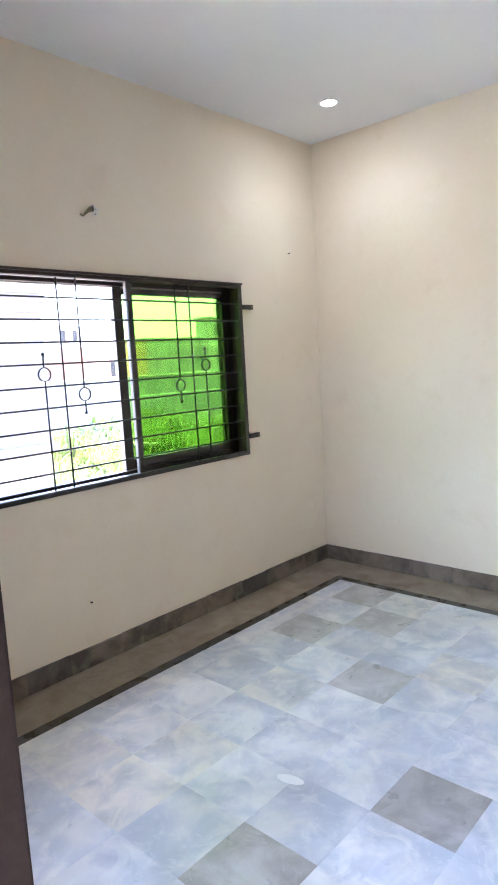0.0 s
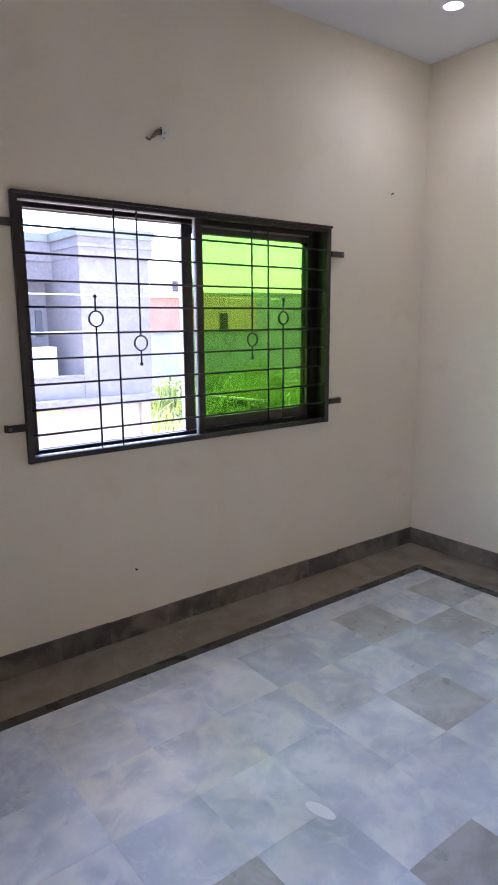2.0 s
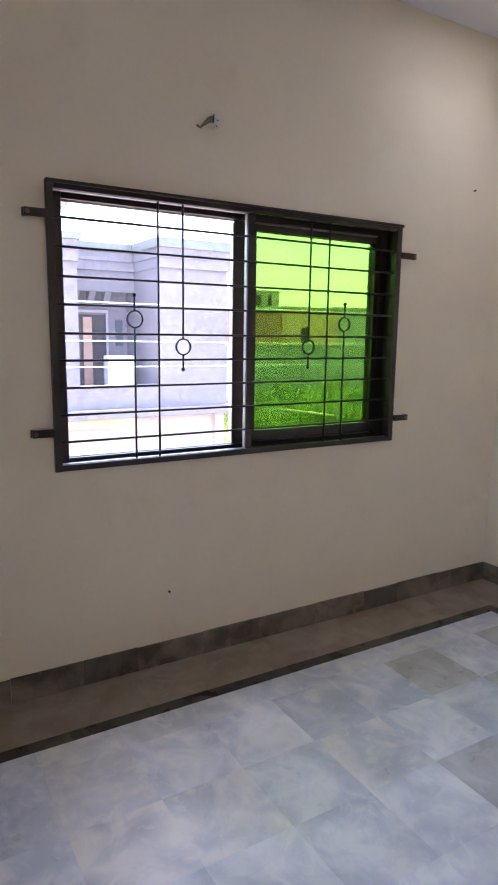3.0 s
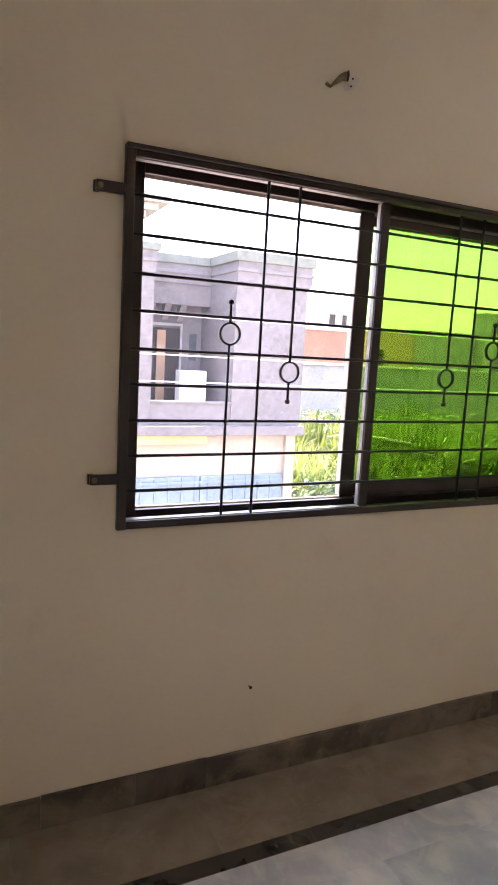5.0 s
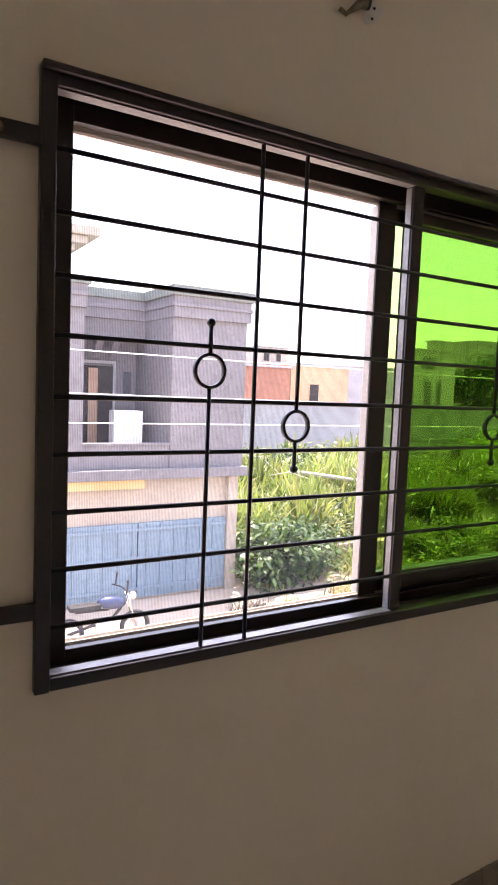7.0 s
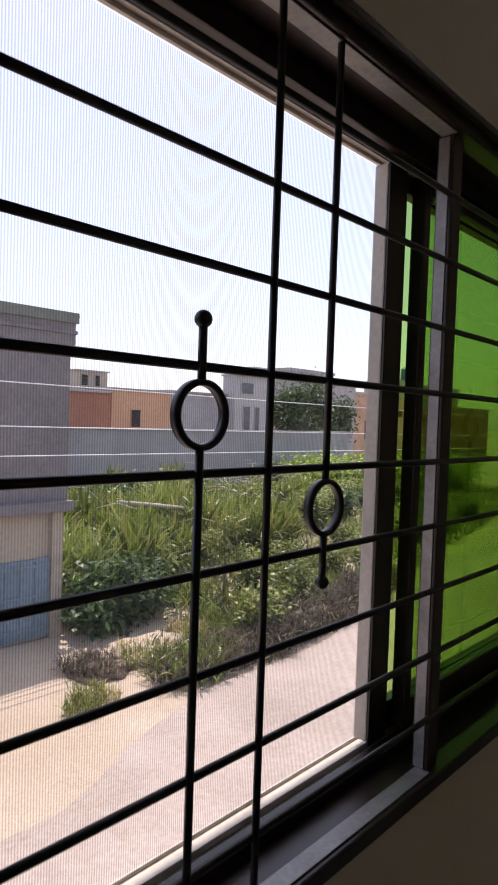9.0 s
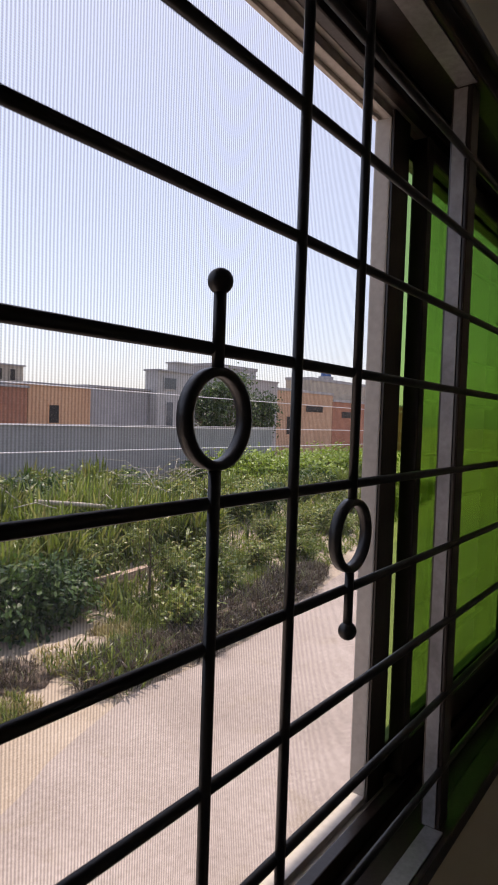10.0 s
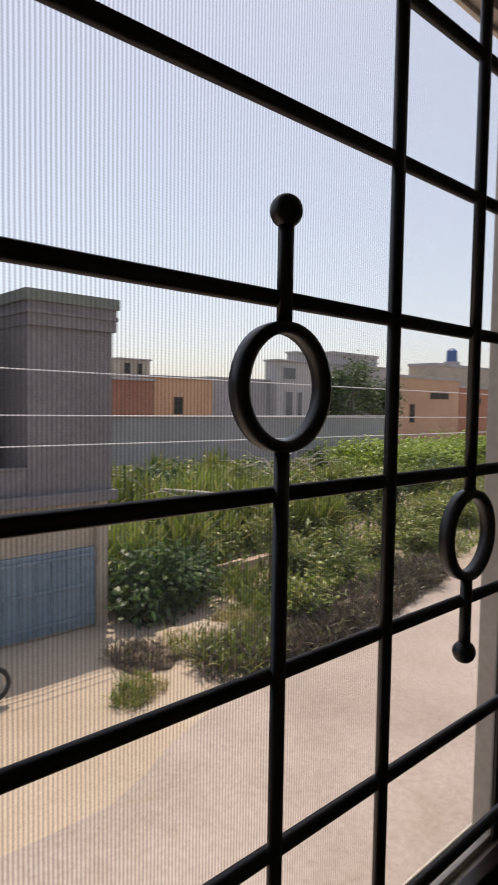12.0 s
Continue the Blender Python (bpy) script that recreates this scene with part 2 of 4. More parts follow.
CABLE = grained("pale_cable", (0.62, 0.62, 0.64), (0.72, 0.72, 0.74), 3, 30, 0.5)
DIRT = grained("sandy_dirt", (0.37, 0.295, 0.22), (0.46, 0.38, 0.3), 0.5, 22, 0.95, 0, 0.5, stain=(0.27, 0.2, 0.14))
ROAD = grained("dusty_road", (0.31, 0.255, 0.22), (0.41, 0.345, 0.305), 0.55, 16, 0.95, 0, 0.5, stain=(0.31, 0.25, 0.18))
SOIL = grained("dark_soil_heap", (0.1, 0.075, 0.055), (0.2, 0.15, 0.11), 2.5, 30, 0.95, 0, 0.6)
OLD_BRICK = grained("old_low_brick", (0.33, 0.22, 0.16), (0.5, 0.38, 0.3), 3, 40, 0.9, 0, 0.5)
PALE_WOOD = grained("bleached_pole", (0.34, 0.31, 0.26), (0.46, 0.42, 0.35), 3, 40, 0.8)
BARK = grained("bark", (0.08, 0.055, 0.035), (0.16, 0.12, 0.08), 5, 40, 0.9, 0, 0.6)
LEAF = leafy("green_leaves", (0.06, 0.1, 0.014), (0.25, 0.3, 0.045), (0.35, 0.31, 0.09))
LEAF_DARK = leafy("dark_green_leaves", (0.025, 0.065, 0.014), (0.1, 0.17, 0.035))
LEAF_PALE = leafy("yellow_green_blades", (0.09, 0.15, 0.02), (0.32, 0.39, 0.07), (0.45, 0.4, 0.16))
LEAF_FAR = leafy("far_tree_leaves", (0.03, 0.06, 0.018), (0.08, 0.13, 0.035))
DRY = leafy("dry_grass", (0.27, 0.21, 0.08), (0.5, 0.41, 0.18))
BRUSH = leafy("dark_dry_brush", (0.05, 0.035, 0.025), (0.14, 0.1, 0.075), (0.16, 0.17, 0.06))
BRIGHT = leafy("bright_yellow_green_crop", (0.2, 0.3, 0.03), (0.32, 0.42, 0.05))
RUBBER = grained("black_rubber", (0.015, 0.015, 0.015), (0.03, 0.03, 0.03), 9, 90, 0.8)
BIKE_BLUE = grained("dark_blue_enamel", (0.02, 0.03, 0.07), (0.035, 0.05, 0.1), 9, 90, 0.3)
CHROME = grained("dull_chrome", (0.45, 0.45, 0.46), (0.6, 0.6, 0.6), 9, 90, 0.25, 0.9, 0.0)


# ---- mesh helpers ----
def finish(name, bm, material, parent=None, label="", smooth=False):
    me = bpy.data.meshes.new(name)
    bm.normal_update()
    bm.to_mesh(me)
    bm.free()
    me.materials.append(material)
    if smooth:
        for p in me.polygons:
            p.use_smooth = True
    ob = new(name, me)
    if parent:
        ob.parent = parent
    if label:
        ob["label"] = label
    return ob


def part(name, bm, material, parent, label="", smooth=False):
    return finish(name, bm, material, parent, label, smooth)


def box(bm, x0, y0, z0, x1, y1, z1, bevel=0.0):
    made = bmesh.ops.create_cube(bm, size=1.0)["verts"]
    for v in made:
        v.co = Vector(((x0 + x1) / 2 + v.co.x * (x1 - x0), (y0 + y1) / 2 + v.co.y * (y1 - y0), (z0 + z1) / 2 + v.co.z * (z1 - z0)))
    if bevel:
        edges = list({e for v in made for e in v.link_edges})
        bmesh.ops.bevel(bm, geom=edges, offset=bevel, segments=2, profile=0.6, affect="EDGES")
    return bm


def boxes(*rows, bevel=0.0):
    bm = bmesh.new()
    for r in rows:
        box(bm, *r, bevel=bevel)
    return bm


def tube(bm, points, radius, sides=10, cap=True, end=None):
    """A round rod along points; radius may taper to end."""
    rings = []
    n = len(points)
    pts = [Vector(p) for p in points]
    for i, p in enumerate(pts):
        d = (pts[min(i + 1, n - 1)] - pts[max(i - 1, 0)]).normalized()
        a = d.orthogonal().normalized() if abs(d.z) > 0.9 else d.cross(Vector((0, 0, 1))).normalized()
        b = d.cross(a)
        r = radius + ((end - radius) * i / max(n - 1, 1) if end is not None else 0)
        rings.append([bm.verts.new(p + r * (math.cos(2 * math.pi * k / sides) * a + math.sin(2 * math.pi * k / sides) * b)) for k in range(sides)])
    for u, w in zip(rings, rings[1:]):
        for k in range(sides):
            bm.faces.new((u[k], u[(k + 1) % sides], w[(k + 1) % sides], w[k]))
    if cap:
        bm.faces.new(rings[0][::-1])
        bm.faces.new(rings[-1])
    return bm


def ring(bm, centre, radius, thick, depth, seg=40):
    """A flat bar bent into a hoop that stands in the x z plane, with rounded corners."""
    prof = []
    for k in range(8):
        a = 2 * math.pi * k / 8
        prof.append((thick * 0.5 * math.copysign(abs(math.cos(a)) ** 0.6, math.cos(a)), depth * 0.5 * math.copysign(abs(math.sin(a)) ** 0.6, math.sin(a))))
    rows = []
    for i in range(seg):
        a = 2 * math.pi * i / seg
        rows.append([bm.verts.new((centre[0] + (radius + p) * math.cos(a), centre[1] + q, centre[2] + (radius + p) * math.sin(a))) for p, q in prof])
    for i in range(seg):
        u, w = rows[i], rows[(i + 1) % seg]
        for k in range(8):
            bm.faces.new((u[k], u[(k + 1) % 8], w[(k + 1) % 8], w[k]))
    return bm


def ball(bm, centre, radius):
    bmesh.ops.create_uvsphere(bm, u_segments=14, v_segments=10, radius=radius, matrix=Matrix.Translation(centre))
    return bm


def empty(name, at, label, category, group="", kind=""):
    ob = new(name)
    ob.location = at
    ob.empty_display_size = 0.1
    return tagged(ob, label, category, group, kind)


def structure(name, bm, material, label, category):
    return tagged(finish(name, bm, material), label, category, kind="structure")


# ---- room shell ----
XL, XR, YB, H = -0.87, 2.565, -3.70, 3.0
WX0, WX1, WZ0, WZ1 = 0.0, 1.74, 0.922, 2.006
GROUND = -2.67
structure("wall_north", boxes((XL, 0, 0, WX0, 0.15, H), (WX1, 0, 0, XR, 0.15, H), (WX0, 0, 0, WX1, 0.15, WZ0), (WX0, 0, WZ1, WX1, 0.15, H)), WALL,
          "cream painted plaster wall with a window opening", "wall")
structure("wall_east", boxes((XR, YB, 0, XR + 0.23, 0.15, H)), WALL, "plain cream painted plaster wall", "wall")
structure("wall_south", boxes((-2.7, YB - 0.2, 0, XR + 0.23, YB, H)), WALL, "plain cream painted plaster wall", "wall")
structure("wall_west", boxes((XL - 0.14, -1.83, 0, XL, 0.15, H), (XL - 0.14, YB, 0, XL, -3.06, H), (XL - 0.14, -3.06, 2.12, XL, -1.83, H)), WALL,
          "cream painted wall with a doorway", "wall")
# the hall is out of view; its west opening is added for more daylight
structure("wall_hall", boxes((-2.9, YB, 0, -2.7, -3.4, H), (-2.9, -1.3, 0, -2.7, -1.0, H), (-2.9, -3.4, 2.4, -2.7, -1.3, H), (-2.9, -1.0, 0, XL - 0.14, -0.8, H)), WALL, "plain cream hall wall, unseen, with a wide opening added to let daylight in", "wall")
structure("ceiling", boxes((-2.9, YB - 0.2, H, XR + 0.23, 0.15, H + 0.15)), CEIL, "smooth white painted ceiling", "ceiling")
structure("floor_slab", boxes((-2.9, YB - 0.2, -0.2, XR + 0.23, 0.15, -0.012)), GROUT, "grey cement bed under the floor tiles", "floor")
structure("facade_wall", boxes((-6, -3.9, GROUND, 7, 0.15, -0.2)), RENDER_GREY, "plain rendered lower storey under the room", "wall")

# slab added out of view above the window, keeps sun off the sill
structure("facade_sunshade", boxes((-0.3, 0.151, 2.43, 1.95, 0.52, 2.51)), RENDER_GREY, "thin slab added above the window outside, out of view, to block the sun", "sunshade")

# door frame and doorway lining, dark wood
door = empty("door_1", (XL, -2.5, 0), "dark stained wooden door frame in the doorway", "door frame", kind="structure")
for y in (-1.83, -3.06):
    s = 1 if y == -3.06 else -1
    part("jamb", boxes((-0.17, min(y, y + s * 0.05) + 2.5, 0, 0.012, max(y, y + s * 0.05) + 2.5, 2.12), bevel=0.006), DARK_WOOD, door)
part("head", boxes((-0.17, -0.51, 2.07, 0.02, 0.62, 2.118), bevel=0.006), DARK_WOOD, door)

# ---- window ----
window = empty("window_1", (0, 0, 0), "dark brown steel framed sliding window in the wall", "window", kind="structure")
LIP = 0.02
part("jamb_left", boxes((WX0, -0.018, WZ0, WX0 + 0.027, LIP, WZ1), (WX0 + 0.001, LIP, WZ0, WX0 + 0.008, 0.08, WZ1), bevel=0.003), BROWN_STEEL, window)
part("jamb_right", boxes((WX1 - 0.032, -0.018, WZ0, WX1, LIP, WZ1), (WX1 - 0.008, LIP, WZ0, WX1 - 0.001, 0.08, WZ1), bevel=0.003), BROWN_STEEL, window)
part("head_rail", boxes((WX0 + 0.0275, -0.016, WZ1 - 0.031, WX1 - 0.0325, LIP, WZ1 - 0.001), (WX0 + 0.0085, LIP + 0.0005, WZ1 - 0.008, WX1 - 0.0085, 0.08, WZ1 - 0.001), bevel=0.003), BROWN_STEEL, window)
part("head_lip", boxes((WX0, -0.03, WZ1 - 0.013, WX1, -0.0185, WZ1), bevel=0.003), BROWN_STEEL, window)
part("sill_rail", boxes((WX0 + 0.0275, -0.016, WZ0 + 0.001, WX1 - 0.0325, LIP, WZ0 + 0.026), (WX0 + 0.0085, LIP + 0.0005, WZ0 + 0.001, WX1 - 0.0085, 0.08, WZ0 + 0.008), bevel=0.003), BROWN_STEEL, window)
# thin pale strips paint the outdoor light's glint along the inner edges
part("head_edge", boxes((WX0 + 0.0275, -0.008, WZ1 - 0.0338, 0.857, LIP - 0.002, WZ1 - 0.0315), bevel=0.0005), GLINT_STEEL, window, "thin pale strip, a painted glint on the steel edge")
part("sill_edge", boxes((WX0 + 0.0275, -0.008, WZ0 + 0.0265, 0.857, LIP - 0.002, WZ0 + 0.0288), bevel=0.0005), GLINT_STEEL, window, "thin pale strip, a painted glint on the steel edge")
part("jamb_edge", boxes((WX0 + 0.0273, 0.004, WZ0 + 0.03, WX0 + 0.0295, LIP - 0.002, WZ1 - 0.036), bevel=0.0005), GLINT_STEEL, window, "thin pale strip, a painted glint on the steel edge")
part("mullion", boxes((0.858, -0.002, WZ0 + 0.0265, 0.892, 0.026, WZ1 - 0.0315), bevel=0.003), BROWN_STEEL, window)
part("mullion_edge", boxes((0.8555, 0.004, WZ0 + 0.03, 0.8577, 0.022, WZ1 - 0.036), bevel=0.0005), GLINT_STEEL, window, "thin pale strip, a painted glint on the steel edge")
# outer sliding track frame
part("track_left", boxes((0.002, 0.0805, WZ0 + 0.002, 0.08, 0.142, WZ1 - 0.002), bevel=0.003), BROWN_STEEL, window)
part("track_right", boxes((1.69, 0.0805, WZ0 + 0.002, 1.738, 0.142, WZ1 - 0.002), bevel=0.003), BROWN_STEEL, window)
part("track_sill", boxes((0.0805, 0.0805, WZ0 + 0.002, 1.6895, 0.098, WZ0 + 0.034), bevel=0.002), BROWN_STEEL, window)
part("track_sill_outer", boxes((0.0805, 0.0983, WZ0 + 0.002, 1.6895, 0.142, WZ0 + 0.026), (0.0805, 0.1095, WZ0 + 0.0262, 1.6895, 0.1115, WZ0 + 0.036), (0.0805, 0.1385, WZ0 + 0.0262, 1.6895, 0.1415, WZ0 + 0.032), bevel=0.001), PALE_ALU, window, "pale weathered aluminium track")
part("track_head", boxes((0.0805, 0.0805, WZ1 - 0.045, 1.6895, 0.098, WZ1 - 0.002), bevel=0.003), BROWN_STEEL, window)
part("track_head_outer", boxes((0.0805, 0.0983, WZ1 - 0.04, 1.6895, 0.142, WZ1 - 0.002), (0.0805, 0.1095, WZ1 - 0.052, 1.6895, 0.1115, WZ1 - 0.0402), (0.0805, 0.135, WZ1 - 0.046, 1.6895, 0.1415, WZ1 - 0.0402), bevel=0.001), PALE_ALU, window, "pale weathered aluminium track")

part("sash_guide", boxes((0.9015, 0.112, WZ1 - 0.0552, 1.6895, 0.1345, WZ1 - 0.0405), (0.902, 0.112, WZ0 + 0.0265, 1.6895, 0.1345, WZ0 + 0.0405), bevel=0.001), BROWN_STEEL, window)


def sash(x0, x1, y, left, right, low, high, material):
    z0, z1 = WZ0 + 0.041, WZ1 - 0.0555
    s = part("sash", boxes((x0, y - 0.013, z0, x0 + left, y + 0.013, z1), (x1 - right, y - 0.013, z0, x1, y + 0.013, z1),
                           (x0 + left, y - 0.011, z0, x1 - right, y + 0.011, z0 + low), (x0 + left, y - 0.011, z1 - high, x1 - right, y + 0.011, z1), bevel=0.003), material, window)
    pane = part("pane", boxes((x0 + left - 0.004, y - 0.002, z0 + low - 0.004, x1 - right + 0.004, y + 0.002, z1 - high + 0.004)), GREEN_GLASS, s, "green tinted glass")
    return s


sash(0.93, 1.689, 0.096, 0.024, 0.03, 0.05, 0.028, BROWN_STEEL)
sash(0.902, 1.688, 0.1245, 0.006, 0.03, 0.045, 0.028, BROWN_STEEL)
part("meeting_stile", boxes((0.842, 0.105, WZ0 + 0.041, 0.9, 0.131, WZ1 - 0.0555), bevel=0.003), PALE_ALU, window, "pale weathered aluminium stile")
part("stile_cover", boxes((0.8435, 0.101, WZ0 + 0.0345, 0.9, 0.1045, WZ1 - 0.0455), bevel=0.001), BROWN_STEEL, window)
bm = bmesh.new()
vs = [bm.verts.new(c) for c in ((0.0805, 0.138, WZ0 + 0.03), (0.96, 0.138, WZ0 + 0.03), (0.96, 0.138, WZ1 - 0.05), (0.0805, 0.138, WZ1 - 0.05))]
bm.faces.new(vs)
screen = part("insect_screen", bm, NET, window, "fine grey insect netting")
screen.visible_shadow = False

# grille
grille = empty("window_grille", (0, 0.0, WZ0), "black steel bar grille with ring ornaments in the window", "window grille")
GY, GZ = 0.0, -WZ0
BARS = (1.879, 1.774, 1.667, 1.5635, 1.4555, 1.3525, 1.247, 1.142, 1.036)
for z in BARS:
    part("bar", tube(bmesh.new(), [(0.025, GY, z + GZ), (WX1 - 0.03, GY, z + GZ)], 0.0049, 8), BLACK_STEEL, grille, smooth=True)
TOP, BOTTOM = WZ1 - 0.03, WZ0 + 0.02


def upright(x, z0, z1):
    part("upright", tube(bmesh.new(), [(x, GY - 0.004, z0 + GZ), (x, GY - 0.004, z1 + GZ)], 0.0046, 10), BLACK_STEEL, grille, smooth=True)


def knob(x, z):
    part("knob", ball(bmesh.new(), (x, GY - 0.004, z + GZ), 0.0092), BLACK_STEEL, grille, smooth=True)


def hoop(x, z):
    part("hoop", ring(bmesh.new(), (x, GY - 0.004, z + GZ), 0.0325, 0.0072, 0.013), BLACK_STEEL, grille, smooth=True)


for x in (0.4385, 1.299):
    upright(x, BOTTOM, TOP)
for x in (0.3345, 1.403):
    upright(x, BOTTOM, 1.515 - 0.035)
    upright(x, 1.515 + 0.035, 1.607)
    knob(x, 1.61)
    hoop(x, 1.515)
for x in (0.5475, 1.192):
    upright(x, 1.406 + 0.035, TOP)
    upright(x, 1.315, 1.406 - 0.035)
    knob(x, 1.312)
    hoop(x, 1.406)


# wall straps that hold the frame
def strap(x0, x1, z, end):
    s = empty("fixing_strap", ((x0 + x1) / 2, 0, z), "dark steel fixing strap screwed to the wall beside the window", "bracket", "window fixing straps")
    h = (x1 - x0) / 2
    part("plate", boxes((-h, -0.026, -0.015, h, -0.012, 0.015), bevel=0.003), BROWN_STEEL, s)
    e = h * end
    part("foot", boxes((e - 0.008, -0.0118, -0.015, e + 0.008, 0.002, 0.015), bevel=0.002), BROWN_STEEL, s)
    bm = bmesh.new()
    bmesh.ops.create_cone(bm, cap_ends=True, segments=14, radius1=0.009, radius2=0.006, depth=0.006, matrix=pose(e * 0.78, -0.029, 0, 90, 0, 0))
    part("screw", bm, RUST, s, "worn screw head")


strap(-0.08, -0.0005, 1.884, -0.9)
strap(-0.082, -0.0005, 1.078, -0.9)
strap(WX1 + 0.0005, 1.835, 1.86, 0.9)
strap(WX1 + 0.0005, 1.835, 1.041, 0.9)

# conduit stub above the window
stub = empty("conduit_stub", (0.672, 0, 2.314), "rusty conduit stub with a bent end above the window", "pipe stub")
bm = bmesh.new()
tube(bm, [(0.004, -0.016, 0.004), (-0.016, -0.017, -0.004), (-0.034, -0.014, -0.02), (-0.052, -0.012, -0.036)], 0.017, 14, True, 0.005)
part("pipe", bm, RUST, stub, smooth=True)
bm = bmesh.new()
ring(bm, (0, 0, 0), 0.014, 0.006, 0.01, 20)
bmesh.ops.rotate(bm, verts=bm.verts, matrix=Matrix.Rotation(radians(70), 3, "Z"))
bmesh.ops.translate(bm, verts=bm.verts, vec=(0.008, -0.018, 0.004))
part("mouth_ring", bm, BLACK_STEEL, stub, "dark worn mouth", True)
part("bent_end", tube(bmesh.new(), [(-0.046, -0.012, -0.03), (-0.06, -0.014, -0.044), (-0.07, -0.014, -0.04), (-0.078, -0.01, -0.034)], 0.005, 10, True, 0.006), RUST, stub, smooth=True)
bm = bmesh.new()
bmesh.ops.create_circle(bm, cap_ends=True, segments=24, radius=0.036, matrix=pose(0.03, -0.002, 0.0, 90, 0, 0))
for v in bm.verts:
    a = math.atan2(v.co.z, v.co.x - 0.03)
    k = 1 + 0.18 * math.sin(3 * a + 1) + 0.1 * math.sin(5 * a)
    v.co.x, v.co.z = 0.03 + (v.co.x - 0.03) * k, v.co.z * k
part("plaster_patch", bm, PLASTER, stub, "rough pale plaster patch")
for dx, dz in ((0.042, 0.008), (0.036, -0.02), (0.02, 0.03)):
    bm = bmesh.new()
    bmesh.ops.create_cone(bm, cap_ends=True, segments=10, radius1=0.004, radius2=0.003, depth=0.004, matrix=pose(dx, -0.0035, dz, 90, 0, 0))
    part("screw_hole", bm, BLACK_STEEL, stub)

stub.scale = (0.82, 0.82, 0.82)


def nail(x, z):
    bm = bmesh.new()
    tube(bm, [(0, 0.003, 0), (0, -0.012, 0.001)], 0.003, 8)
    tube(bm, [(0, -0.012, 0.001), (0, -0.014, 0.001)], 0.0055, 10)
    n = finish("wall_nail", bm, BLACK_STEEL)
    n.location = (x, 0, z)
    tagged(n, "small dark nail stuck in the cream wall", "nail", "wall nails")


nail(2.249, 2.23)
nail(0.473, 0.337)

# downlight
lamp = empty("downlight", LAMP, "small round white recessed ceiling downlight, lit", "ceiling light")
bm = bmesh.new()
ring(bm, (0, 0, 0), 0.05, 0.018, 0.012, 32)
bmesh.ops.rotate(bm, verts=bm.verts, matrix=Matrix.Rotation(radians(90), 3, "X"))
bmesh.ops.translate(bm, verts=bm.verts, vec=(0, 0, -0.003))
part("trim_ring", bm, WHITE_TRIM, lamp, smooth=True)
bm = bmesh.new()
bmesh.ops.create_cone(bm, cap_ends=True, segments=28, radius1=0.038, radius2=0.043, depth=0.006, matrix=Matrix.Translation((0, 0, -0.003)))
part("diffuser", bm, GLOW, lamp, "glowing white diffuser")

# ---- outdoors: ground and road ----
bm = bmesh.new()
xs = [-800, -200, -60] + [-20 + i for i in range(0, 91)] + [90, 150, 300, 1000]
ys = [-800, -100, -20] + [0.5 * i for i in range(0, 90)] + [50, 60, 80, 150, 300, 1000]


def ground_height(x, y):
    rise = min(max((y - 7.6) / 6, 0), 1) * min(max((x - 6.6) / 1.5, 0), 1)
    near = 1.0 if abs(x) < 80 and abs(y) < 60 else 0.0
    return GROUND + near * (0.05 * noise.noise(Vector((x * 0.6, y * 0.6, 0))) + rise * (0.35 + 0.25 * noise.noise(Vector((x * 0.4, y * 0.4, 5)))))


rows = [[bm.verts.new((x, y, ground_height(x, y))) for x in xs] for y in ys]
for a, b in zip(rows, rows[1:]):
    for i in range(len(xs) - 1):
        bm.faces.new((a[i], a[i + 1], b[i + 1], b[i]))
structure("ground", bm, DIRT, "bare sandy ground with patches of dry earth", "ground")

def road_edge(x):
    return 6.5 + max(x - 9.2, 0) * 0.2


bm = bmesh.new()
left, right = [], []
for i in range(0, 141):
    x = -20 + i * 0.6
    far = road_edge(x) + 0.22 * noise.noise(Vector((x * 0.55, 0, 7))) - 1.2 * min(max((6.2 - x) / 2.6, 0), 1)
    left.append(bm.verts.new((x, 0.6, GROUND + 0.07)))
    mid = bm.verts.new((x, 4.2, GROUND + 0.09))
    right.append((mid, bm.verts.new((x, far, GROUND + 0.045))))
for i in range(140):
    bm.faces.new((left[i], left[i + 1], right[i + 1][0], right[i][0]))
    bm.faces.new((right[i][0], right[i + 1][0], right[i + 1][1], right[i][1]))
structure("road", bm, ROAD, "pale pinkish dusty unpaved road", "road")

# ---- house across the road ----
FY = 10.15
house = empty("house_across_road", (4.5, FY, GROUND), "pale lilac grey two storey house with a balcony and parapet", "house")


def hpart(name, rows, material, label="", bevel=0.0, parent=None):
    moved = [(a - 4.5, b - FY, c - GROUND, d - 4.5, e - FY, f - GROUND) for a, b, c, d, e, f in rows]
    return part(name, boxes(*moved, bevel=bevel), material, parent or house, label)


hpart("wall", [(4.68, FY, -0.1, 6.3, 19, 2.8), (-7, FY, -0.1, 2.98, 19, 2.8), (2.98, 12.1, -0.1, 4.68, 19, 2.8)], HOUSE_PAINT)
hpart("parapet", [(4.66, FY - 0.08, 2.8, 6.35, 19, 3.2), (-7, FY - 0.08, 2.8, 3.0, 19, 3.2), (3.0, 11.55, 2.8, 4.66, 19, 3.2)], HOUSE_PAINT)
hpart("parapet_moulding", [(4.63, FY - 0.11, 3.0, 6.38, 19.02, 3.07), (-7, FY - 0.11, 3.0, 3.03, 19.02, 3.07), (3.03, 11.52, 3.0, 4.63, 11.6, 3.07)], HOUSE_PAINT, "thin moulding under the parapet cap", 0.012)
